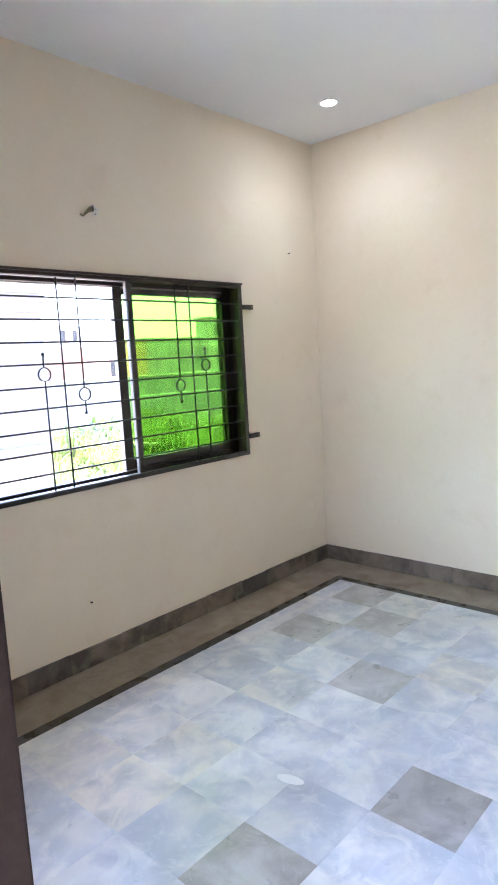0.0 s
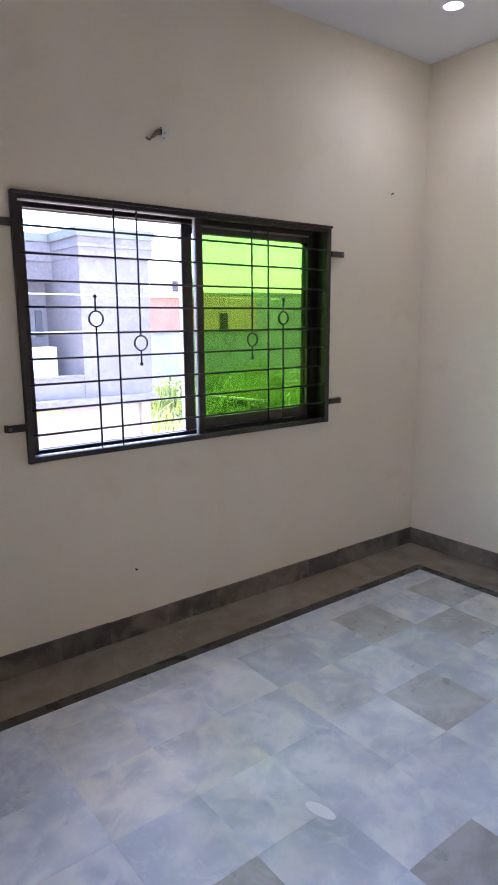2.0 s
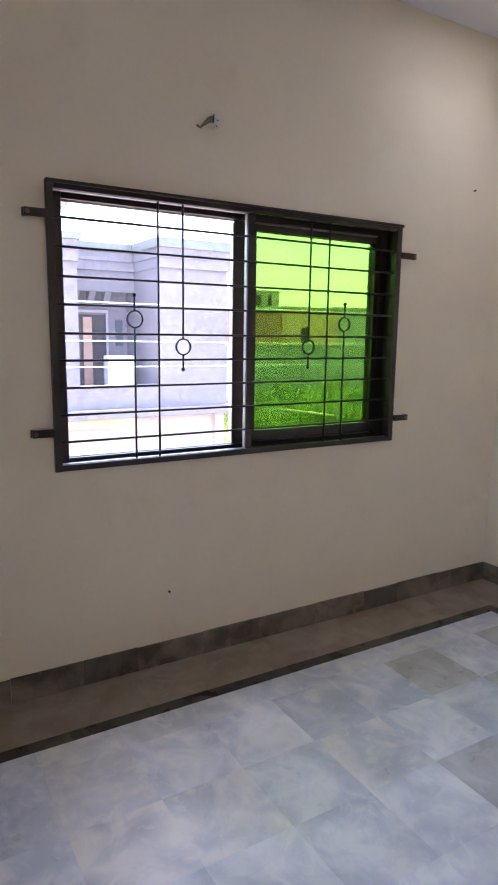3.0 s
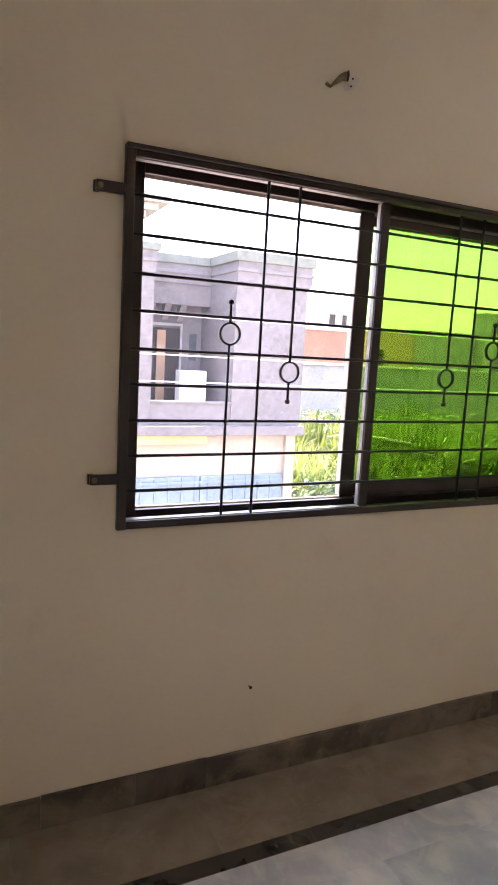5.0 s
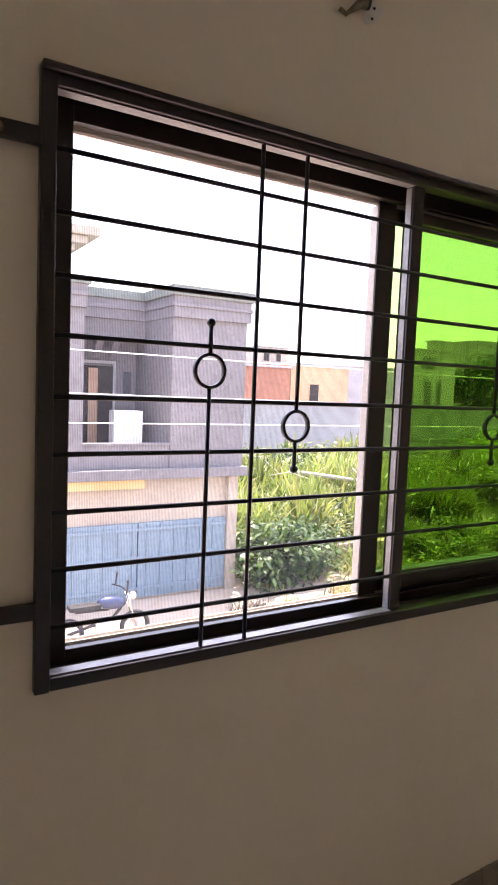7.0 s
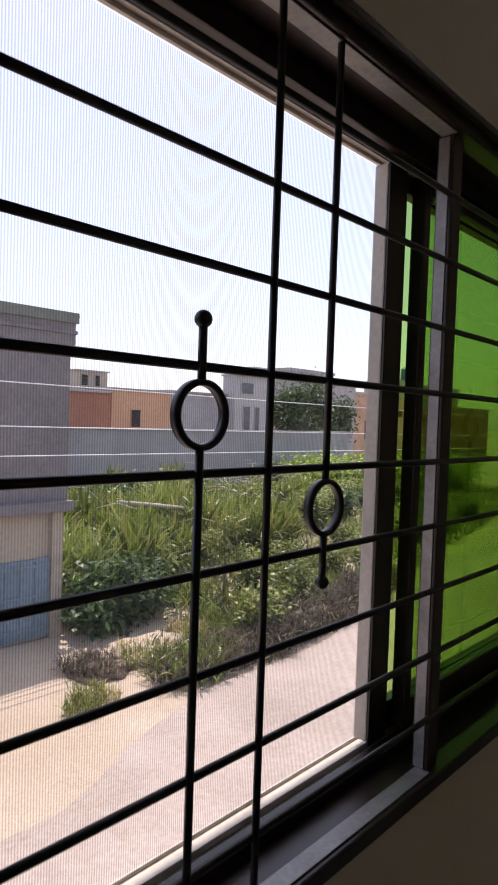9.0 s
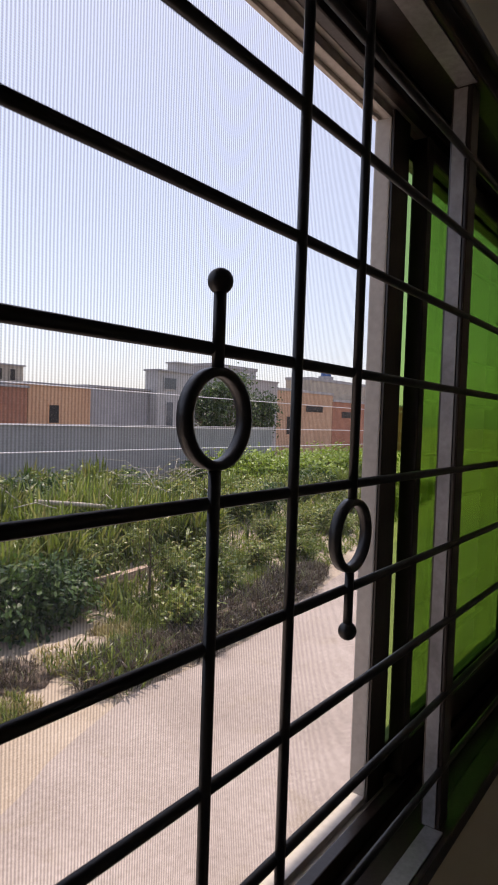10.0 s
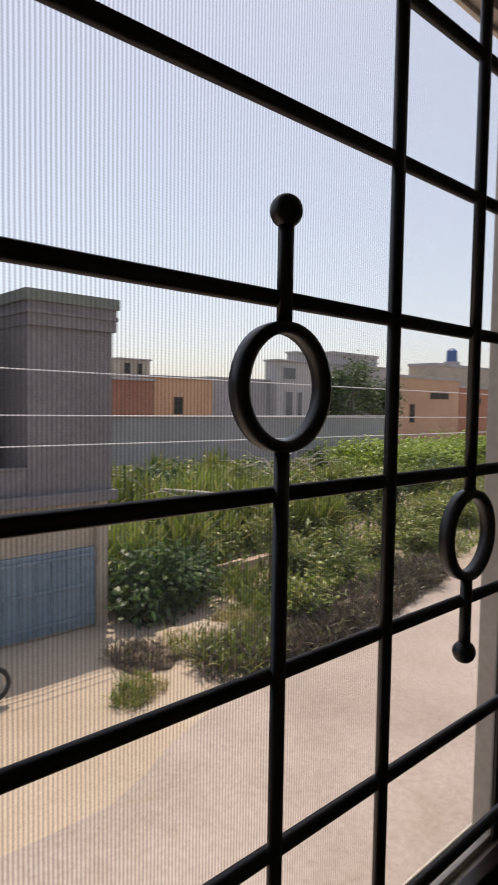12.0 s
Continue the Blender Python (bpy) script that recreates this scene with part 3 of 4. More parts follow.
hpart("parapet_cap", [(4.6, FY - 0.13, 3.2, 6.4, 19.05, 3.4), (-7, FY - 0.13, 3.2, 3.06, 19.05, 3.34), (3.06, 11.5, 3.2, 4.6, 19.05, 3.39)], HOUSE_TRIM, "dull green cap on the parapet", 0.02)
hpart("balcony_slab", [(2.98, FY + 0.1, -0.1, 4.68, 12.099, 0.1)], RENDER_GREY)
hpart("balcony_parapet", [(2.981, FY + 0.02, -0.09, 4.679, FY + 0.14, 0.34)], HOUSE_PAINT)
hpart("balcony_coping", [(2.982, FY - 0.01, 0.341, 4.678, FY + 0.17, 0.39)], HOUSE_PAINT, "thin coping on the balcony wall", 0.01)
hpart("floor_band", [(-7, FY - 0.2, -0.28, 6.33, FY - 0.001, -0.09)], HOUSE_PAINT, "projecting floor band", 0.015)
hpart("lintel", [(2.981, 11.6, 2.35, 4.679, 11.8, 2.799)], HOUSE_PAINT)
for x in (3.35, 3.7, 4.05):
    bm = bmesh.new()
    for dx in (-0.07, 0.07):
        for y, z in ((11.5, 2.34), (11.8, 2.34), (11.8, 2.0)):
            bm.verts.new((x + dx - 4.5, y - FY, z - GROUND))
    bm.verts.ensure_lookup_table()
    v = bm.verts
    for f in ((0, 1, 2), (5, 4, 3), (0, 3, 4, 1), (1, 4, 5, 2), (2, 5, 3, 0)):
        bm.faces.new([v[k] for k in f])
    part("bracket", bm, HOUSE_PAINT, house)
hpart("ochre_beam", [(-1.0, FY - 0.1, -0.46, 4.15, FY + 0.1, -0.285)], OCHRE, "ochre painted beam")
hpart("lower_wall", [(-7, FY + 0.101, GROUND, 6.22, 19, -0.101), (6.0, FY - 0.02, GROUND, 6.22, FY + 0.1, -0.285)], BEIGE_WALL)
opening = hpart("balcony_door", [(3.45, 12.06, 0.1, 4.15, 12.098, 1.85)], DARK_OPENING, "dark open doorway")
hpart("door_frame", [(3.4, 12.03, 0.1, 3.449, 12.099, 1.9), (4.151, 12.03, 0.1, 4.2, 12.099, 1.9), (3.4, 12.03, 1.901, 4.2, 12.099, 1.96)], PALE_RENDER, parent=opening)
hpart("curtain", [(3.62, 12.04, 0.12, 3.82, 12.059, 1.8)], TERRACOTTA, "dull red curtain in the doorway", 0.004, parent=opening)
hpart("balcony_window", [(4.4, 12.07, 1.15, 4.56, 12.098, 1.75)], WINDOW_DARK)
gate = hpart("gate", [(2.0, FY + 0.04, GROUND + 0.06, 4.08, FY + 0.1, -1.15), (4.1, FY + 0.04, GROUND + 0.06, 5.99, FY + 0.1, -1.15), (-0.4, FY + 0.04, GROUND + 0.06, 1.98, FY + 0.1, -1.15)], GATE_BLUE, "faded blue sheet metal gate", 0.008)
for i in range(22):
    x = -0.3 + i * 0.285
    hpart("gate_rib", [(x, FY + 0.015, GROUND + 0.08, x + 0.03, FY + 0.0395, -1.17)], GATE_BLUE, parent=gate)
for z in (-2.45, -1.85, -1.3):
    hpart("gate_rail", [(-0.38, FY + 0.005, z, 5.98, FY + 0.0145, z + 0.06)], GATE_BLUE, parent=gate)
hpart("roof_room", [(0.4, 12.9, 3.2, 3.35, 15.9, 4.3)], BEIGE_WALL)
hpart("roof_room_cornice", [(0.2, 12.8, 4.3, 3.5, 16.0, 4.45), (0.1, 12.7, 4.451, 3.75, 16.1, 4.62), (0.0, 12.6, 4.621, 4.0, 16.2, 4.82)], BEIGE_WALL, "flared beige cornice", 0.03)

ac = empty("air_conditioner_unit", (4.12, 11.1, 0.1), "white outdoor air conditioner unit standing on the balcony", "air conditioner")
part("case", boxes((-0.3, -0.16, 0.05, 0.3, 0.16, 0.86), bevel=0.02), WHITE_BOX, ac)
bm = bmesh.new()
ring(bm, (-0.06, -0.165, 0.5), 0.22, 0.02, 0.02, 28)
part("fan_guard", bm, WHITE_TRIM, ac)
for x in (-0.27, 0.27):
    part("foot_rail", boxes((x - 0.03, -0.14, 0.0, x + 0.03, 0.14, 0.05)), BROWN_STEEL, ac)

# parked motorcycle in front of the gate
bike = empty("motorcycle", (2.8, 8.25, GROUND + 0.07), "dark motorcycle parked on its stand before the blue gate", "motorcycle")
for x in (-0.62, 0.62):
    bm = bmesh.new()
    ring(bm, (x, 0, 0.29), 0.25, 0.08, 0.09, 32)
    w = part("wheel", bm, RUBBER, bike)
    bm = bmesh.new()
    ring(bm, (x, 0, 0.29), 0.2, 0.03, 0.05, 28)
    part("rim", bm, CHROME, w)
    bm = bmesh.new()
    for k in range(9):
        a = math.pi * k / 9
        tube(bm, [(x - 0.19 * math.cos(a), 0, 0.29 - 0.19 * math.sin(a)), (x + 0.19 * math.cos(a), 0, 0.29 + 0.19 * math.sin(a))], 0.004, 5)
    part("spokes", bm, CHROME, w)
bm = bmesh.new()
tube(bm, [(-0.62, 0, 0.29), (-0.1, 0, 0.42), (0.2, 0, 0.5), (0.42, 0, 0.75)], 0.03, 8)
tube(bm, [(-0.5, 0, 0.68), (0.1, 0, 0.66), (0.42, 0, 0.78)], 0.025, 8)
part("frame_tube", bm, BLACK_STEEL, bike, smooth=True)
part("engine", boxes((-0.16, -0.12, 0.22, 0.18, 0.12, 0.5), bevel=0.04), CHROME, bike)
bm = bmesh.new()
bmesh.ops.create_uvsphere(bm, u_segments=16, v_segments=10, radius=1, matrix=Matrix.LocRotScale((0.16, 0, 0.78), Euler((0, 0.15, 0)), (0.27, 0.13, 0.12)))
part("fuel_tank", bm, BIKE_BLUE, bike, "dark blue tank", True)
part("seat", boxes((-0.62, -0.12, 0.72, -0.05, 0.12, 0.81), bevel=0.035), RUBBER, bike, "black padded seat")
bm = bmesh.new()
for y in (-0.08, 0.08):
    tube(bm, [(0.62, y, 0.29), (0.5, y, 0.7), (0.44, y, 0.95)], 0.018, 8)
part("fork", bm, CHROME, bike, smooth=True)
part("handlebar", tube(bmesh.new(), [(0.3, -0.36, 1.0), (0.4, -0.16, 1.0), (0.43, 0, 0.97), (0.4, 0.16, 1.0), (0.3, 0.36, 1.0)], 0.013, 8), BLACK_STEEL, bike, smooth=True)
part("headlight", ball(bmesh.new(), (0.56, 0, 0.86), 0.085), CHROME, bike, smooth=True)
for y in (-0.3, 0.3):
    part("mirror", tube(bmesh.new(), [(0.34, y, 1.0), (0.36, y, 1.22), (0.35, y, 1.24)], 0.012, 6, True, 0.03), BLACK_STEEL, bike)
part("exhaust", tube(bmesh.new(), [(0.1, -0.15, 0.25), (-0.2, -0.16, 0.24), (-0.75, -0.17, 0.34)], 0.035, 8), CHROME, bike, smooth=True)
part("stand", tube(bmesh.new(), [(-0.1, 0.08, 0.3), (-0.14, 0.26, 0.0)], 0.014, 6), BLACK_STEEL, bike)

bike.scale = (0.86, 0.86, 0.86)

# overhead cables along the road, strung between two poles
for x in (-14.0, 62.0):
    pole = empty("utility_pole", (x, 9.36, GROUND), "tall grey concrete pole that carries the cables", "utility pole", "utility poles")
    part("shaft", tube(bmesh.new(), [(0, 0, -0.3), (0, 0, 6.0)], 0.14, 10, True, 0.09), RENDER_GREY, pole, smooth=True)
    for z in (2.12, 1.44, 0.9):
        part("bracket", boxes((-0.03, -0.075, z - GROUND - 0.03, 0.03, 0.0, z - GROUND + 0.03)), BROWN_STEEL, pole)
for z, sag in ((2.12, 0.16), (1.44, 0.2), (0.9, 0.12)):
    pts = [(-14 + 76 * i / 40, 9.28, z - sag * (1 - ((i - 20) / 20) ** 2)) for i in range(41)]
    c = finish("overhead_cable", tube(bmesh.new(), pts, 0.011, 6), CABLE, smooth=True)
    tagged(c, "thin pale overhead cable strung along the road", "cable", "overhead cables")


# ---- buildings in the distance ----
def far_house(name, x0, x1, y0, y1, top, material, label, openings=(), cap=0.12, cap_mat=None):
    h = empty(name, ((x0 + x1) / 2, y0, GROUND), label, "building")
    cx = (x0 + x1) / 2
    part("wall", boxes((x0 - cx, 0, 0, x1 - cx, y1 - y0, top - GROUND)), material, h)
    part("roof", boxes((x0 - cx - 0.1, -0.12, top - GROUND, x1 - cx + 0.1, y1 - y0 + 0.1, top - GROUND + cap), bevel=0.02), cap_mat or RENDER_GREY, h)
    for ox, oz, w, hh, m in openings:
        f = part("window", boxes((ox - cx - w / 2 - 0.06, -0.05, oz - GROUND - hh / 2 - 0.06, ox - cx + w / 2 + 0.06, -0.001, oz - GROUND + hh / 2 + 0.06)), material, h)
        part("pane", boxes((ox - cx - w / 2, -0.06, oz - GROUND - hh / 2, ox - cx + w / 2, -0.0505, oz - GROUND + hh / 2)), m, f)
    return h


far_house("boundary_wall", 5.0, 36.0, 24.0, 24.25, 0.93, RENDER_GREY, "long grey cement rendered boundary wall behind the plants", cap=0.04)
far_house("brick_house", 11.0, 19.85, 28.5, 36, 2.72, BRICK_RED, "red brick house with a flat roof")
far_house("orange_house", 19.9, 24.0, 28.5, 36, 2.95, ORANGE, "orange rendered house with one small dark window", [(21.5, 1.42, 0.62, 0.95, DARK_OPENING)])
far_house("grey_house", 24.05, 29.0, 28.9, 37, 3.05, RENDER_GREY, "plain grey rendered house with a flat roof")
far_house("roof_hut", 19.2, 21.3, 31.0, 33, 4.0, BEIGE_WALL, "small pale rooftop room", [(19.75, 3.5, 0.4, 0.6, DARK_OPENING), (20.6, 3.5, 0.3, 0.6, DARK_OPENING)], 0.08)
tower = far_house("grey_tower_house", 29.08, 32.7, 28.2, 29.3, 4.35, PALE_RENDER, "tall narrow pale grey house with stacked windows",
                  [(30.2, 1.55, 0.6, 1.7, WINDOW_DARK), (31.2, 1.55, 0.4, 1.7, WINDOW_DARK), (30.2, 3.6, 1.1, 0.7, WINDOW_DARK)])
part("stair_room", boxes((0.1, 0.2, 4.475 - GROUND, 1.75, 1.0, 5.0 - GROUND), (0.0, 0.1, 5.001 - GROUND, 1.82, 1.1, 5.1 - GROUND)), PALE_RENDER, tower)
far_house("green_grey_house", 45.5, 56.0, 37.0, 44, 5.35, RENDER_GREY, "grey green house behind trees with a raised roof", [(47.5, 3.3, 1.2, 1.4, WINDOW_DARK)])
far_house("raised_roof_room", 46.4, 53.4, 38.0, 42, 6.35, RENDER_GREY, "dull grey raised roof room", cap=0.3)
far_house("terracotta_house", 57.3, 71.0, 38.6, 46, 4.75, TERRACOTTA, "orange terracotta house with a dark doorway", [(60.9, 0.9, 1.0, 2.0, DARK_OPENING), (66.5, 2.9, 4.0, 0.7, DARK_OPENING)], 0.3)
far_house("brown_house", 71.1, 94.0, 38.6, 46, 4.0, BRICK_RED, "brown brick house with a flat roof", [(75.0, 2.4, 3.0, 0.8, DARK_OPENING)], 0.3)
far_house("roof_pavilion", 73.0, 93.0, 43.0, 47, 6.9, BEIGE_WALL, "pale rooftop pavilion with a wide slab roof", cap=0.4)
far_house("beige_house", -30, -8, 14, 24, 3.4, BEIGE_WALL, "plain beige house further along the road", [(-12, 1.2, 1.4, 1.2, WINDOW_DARK), (-18, 1.2, 1.4, 1.2, WINDOW_DARK)])
tank = empty("water_tank", (80.4, 45.0, 7.3), "blue plastic water tank on a pale roof", "water tank")
bm = bmesh.new()
bmesh.ops.create_cone(bm, cap_ends=True, segments=20, radius1=0.75, radius2=0.7, depth=1.5, matrix=Matrix.Translation((0, 0, 1.35)))
bmesh.ops.create_cone(bm, cap_ends=True, segments=20, radius1=0.7, radius2=0.25, depth=0.35, matrix=Matrix.Translation((0, 0, 2.27)))
part("barrel", bm, TANK_BLUE, tank, smooth=False)
part("stand", boxes((-0.8, -0.8, 0, 0.8, 0.8, 0.6)), RENDER_GREY, tank)


# ---- plants ----
def blades(rng, items, seg=2):
    """Leaves as bent strips: base, direction, droop, length, width."""
    verts, faces = [], []
    for base, d, droop, length, width in items:
        d = d / (np.linalg.norm(d) + 1e-9)
        side = np.cross(d, (0, 0, 1.0))
        if np.linalg.norm(side) < 0.05:
            side = np.array((1.0, 0, 0))
        side = side / np.linalg.norm(side)
        tw = rng.uniform(-0.6, 0.6)
        side = side * math.cos(tw) + np.cross(d, side) * math.sin(tw)
        n0 = len(verts)
        p = np.array(base, float)
        dirn = d.copy()
        for k in range(seg + 1):
            f = k / seg
            w = width * (0.25 + 2.6 * f * (1 - f) + 0.1 * (1 - f)) * (0.0 if k == seg else 1)
            if k == seg:
                verts.append(tuple(p))
            else:
                verts.append(tuple(p - side * w * 0.5))
                verts.append(tuple(p + side * w * 0.5))
            dirn = dirn + np.array((0, 0, -droop / seg))
            dirn /= np.linalg.norm(dirn)
            p = p + dirn * length / seg
        for k in range(seg - 1):
            a = n0 + 2 * k
            faces.append((a, a + 1, a + 3, a + 2))
        a = n0 + 2 * (seg - 1)
        faces.append((a, a + 1, a + 2))
    return verts, faces


def leaf_object(name, verts, faces, material, parent):
    me = bpy.data.meshes.new(name)
    me.from_pydata(verts, [], faces)
    me.materials.append(material)
    ob = new(name, me)
    if parent:
        ob.parent = parent
    return ob


def shrub(seed, radius, height, leaves, size, material, label, group):
    rng = np.random.default_rng(seed)
    s = empty("shrub", (0, 0, 0), label, "shrub", group)
    bm = bmesh.new()
    tips = []
    for k in range(9):
        a, lean = rng.uniform(0, 6.28), rng.uniform(0.2, 0.9)
        end = (radius * lean * math.cos(a), radius * lean * math.sin(a), height * rng.uniform(0.55, 0.95))
        tube(bm, [(0.05 * math.cos(a), 0.05 * math.sin(a), -0.3), (end[0] * 0.45, end[1] * 0.45, end[2] * 0.55), end], 0.025, 5, True, 0.008)
        tips.append(end)
    part("stem", bm, BARK, s)
    items = []
    for k in range(leaves):
        t = tips[rng.integers(len(tips))]
        f = rng.uniform(0.25, 1.0)
        c = np.array((t[0] * f, t[1] * f, t[2] * f)) + rng.normal(0, 1, 3) * np.array((radius, radius, height * 0.6)) * 0.22
        c[2] = max(c[2], 0.05)
        d = np.array((c[0], c[1], 0.3 * height)) + rng.normal(0, 0.5, 3)
        items.append((c, d, rng.uniform(0.3, 1.2), size * rng.uniform(0.6, 1.4), size * rng.uniform(0.45, 0.75)))
    leaf_object("foliage", *blades(rng, items), material, s)
    return s


def reeds(seed, radius, height, count, width, material, label, group):
    rng = np.random.default_rng(seed)
    s = empty("tall_grass_clump", (0, 0, 0), label, "grass clump", group)
    items = []
    for k in range(count):
        a, r = rng.uniform(0, 6.28), radius * math.sqrt(rng.uniform(0, 1))
        base = (r * math.cos(a), r * math.sin(a), rng.uniform(-0.1, 0.5) * height)
        d = np.array((rng.normal(0, 0.4), rng.normal(0, 0.4), 1.0))
        items.append((base, d, rng.uniform(0.2, 1.8), height * rng.uniform(0.35, 0.8), width * rng.uniform(0.6, 1.4)))
    leaf_object("foliage", *blades(rng, items, 4), material, s)
    return s


def tree(seed, at, height, crown, material, label):
    rng = np.random.default_rng(seed)
    s = empty("tree", at, label, "tree", "distant trees")
    bm = bmesh.new()
    tube(bm, [(0, 0, -0.3), (0.1, 0, height * 0.3), (0, 0.1, height * 0.6)], 0.2, 8, True, 0.1)
    ends = []
    for k in range(14):
        a = rng.uniform(0, 6.28)
        e = (crown * rng.uniform(0.3, 0.9) * math.cos(a), crown * rng.uniform(0.3, 0.9) * math.sin(a), height * rng.uniform(0.5, 0.95))
        tube(bm, [(0, 0, height * rng.uniform(0.25, 0.55)), e], 0.07, 5, True, 0.02)
        ends.append(e)
    part("trunk", bm, BARK, s)
    items = []
    for k in range(3200):
        e = ends[rng.integers(len(ends))]
        c = np.array(e) + rng.normal(0, 1, 3) * crown * 0.22
        items.append((c, rng.normal(0, 1, 3) + np.array((0, 0, 0.3)), 0.6, rng.uniform(0.2, 0.45), rng.uniform(0.12, 0.25)))
    leaf_object("crown", *blades(rng, items), material, s)
    return s


def scatter(makers, spots):
    """The first of each kind stands at its first spot; the rest are copies."""
    used = {}
    for kind, x, y, turn, size in spots:
        m = Matrix.LocRotScale((x, y, ground_height(x, y)), Euler((0, 0, turn)), (size, size, size))
        if kind not in used:
            used[kind] = makers[kind]()
            used[kind].matrix_basis = m
        else:
            copy = copy_thing(used[kind], Matrix.LocRotScale((x, y, ground_height(x, y)), Euler((0, 0, turn)), None))
            copy.scale = (size, size, size)


MAKERS = {
    "dark": lambda: shrub(1, 0.85, 1.3, 1700, 0.17, LEAF_DARK, "dark green broad-leaved bush at the plot's edge", "broad-leaved bushes"),
    "mid": lambda: shrub(2, 0.9, 1.5, 1100, 0.17, LEAF, "mid-green leafy shrub on the overgrown plot", "leafy shrubs"),
    "pale": lambda: shrub(3, 0.9, 1.1, 1100, 0.13, LEAF_PALE, "yellow-green weedy shrub on the overgrown plot", "weedy shrubs"),
    "reed": lambda: reeds(4, 0.7, 2.2, 300, 0.06, LEAF_PALE, "tall yellow-green grass clump with drooping blades", "tall grass clumps"),
    "maize": lambda: reeds(5, 0.6, 2.4, 190, 0.11, LEAF, "tall green cane-like grass clump", "cane grass clumps"),
    "low": lambda: reeds(6, 0.6, 0.5, 300, 0.03, LEAF, "low green grass tuft beside the road", "low grass tufts"),
    "brush": lambda: reeds(8, 0.55, 0.5, 420, 0.022, BRUSH, "dark dry brush along the road's edge", "dry brush clumps"),
    "crop": lambda: shrub(9, 1.0, 1.05, 1100, 0.14, BRIGHT, "bright yellow-green leafy crop on the plot", "bright crop clumps"),
    "dry": lambda: reeds(7, 0.6, 0.4, 280, 0.025, DRY, "dry straw-coloured grass tuft beside the road", "dry grass tufts"),
}
rng = np.random.default_rng(11)
spots = [("dark", 6.95, 9.75, 0.3, 1.0), ("dark", 7.7, 9.95, 2.0, 0.95), ("dark", 8.15, 10.3, 4.0, 0.75), ("dark", 12.2, 17.0, 1.0, 1.3), ("dark", 13.4, 18.2, 3.0, 1.25)]
# tall grass behind the bushes
for k in range(84):
    x, y = rng.uniform(6.9, 15.5), rng.uniform(10.9, 17.5)
    if y < 10.2 + 0.1 * x:
        continue
    kind = ("reed", "maize", "reed", "maize", "pale", "mid")[rng.integers(6)]
    spots.append((kind, x, y, rng.uniform(0, 6.28), rng.uniform(0.55, 0.82) * (1.15 if kind in ("pale", "mid") else 1.0)))
for k in range(150):
    x, y = rng.uniform(8.0, 38), rng.uniform(12.5, 23.2)
    if y < 9.5 + 0.18 * x or (x < 15.5 and y < 16):
        continue
    kind = ("mid", "mid", "pale", "pale", "dark", "mid", "reed", "pale", "dark", "maize")[rng.integers(10)]
    spots.append((kind, x, y, rng.uniform(0, 6.28), rng.uniform(0.65, 1.15) * (0.72 if kind in ("reed", "maize") else 1.0)))
# low growth between the wall and the road
for k in range(90):
    x = rng.uniform(8.4, 30)
    y = road_edge(x) + rng.uniform(1.1, 3.6)
    kind = ("low", "pale", "low", "low", "mid")[rng.integers(5)]
    spots.append((kind, x, y, rng.uniform(0, 6.28), rng.uniform(0.4, 0.75)))
for k in range(40):
    x = rng.uniform(6.4, 9.6)
    y = rng.uniform(7.2, 9.1)
    if x < 7.6 and y > 8.4:
        continue
    spots.append((("dry", "low", "dry", "low")[rng.integers(4)], x, y, rng.uniform(0, 6.28), rng.uniform(0.3, 0.75)))
for k in range(64):
    x = 6.6 + 0.13 * k + rng.uniform(-0.2, 0.2)
    spots.append(("brush" if x > 7.6 or k % 2 == 0 else ("dry", "low")[k % 2], x, road_edge(x) + 0.55 + rng.uniform(-0.15, 0.35), rng.uniform(0, 6.28), rng.uniform(0.55, 1.1)))
for k in range(46):
    spots.append(("crop", rng.uniform(26, 43), rng.uniform(17.5, 22.4), rng.uniform(0, 6.28), rng.uniform(1.3, 1.9)))
for k in range(5):
    spots.append(("brush", rng.uniform(5.6, 6.1), rng.uniform(7.9, 8.7), rng.uniform(0, 6.28), rng.uniform(0.45, 0.7)))
for k in range(4):
    spots.append((("low", "dry")[k % 2], rng.uniform(4.8, 5.5), rng.uniform(7.1, 7.5), rng.uniform(0, 6.28), rng.uniform(0.35, 0.6)))
scatter(MAKERS, spots)
tree(21, (42.6, 33, GROUND), 7.6, 2.6, LEAF_FAR, "dense green tree before a distant house")
tree(22, (47.0, 33.5, GROUND), 6.8, 2.4, LEAF_FAR, "dense green tree before a distant house")
tree(23, (39.6, 33.0, GROUND), 6.9, 1.8, LEAF_FAR, "dense green tree before a distant house")


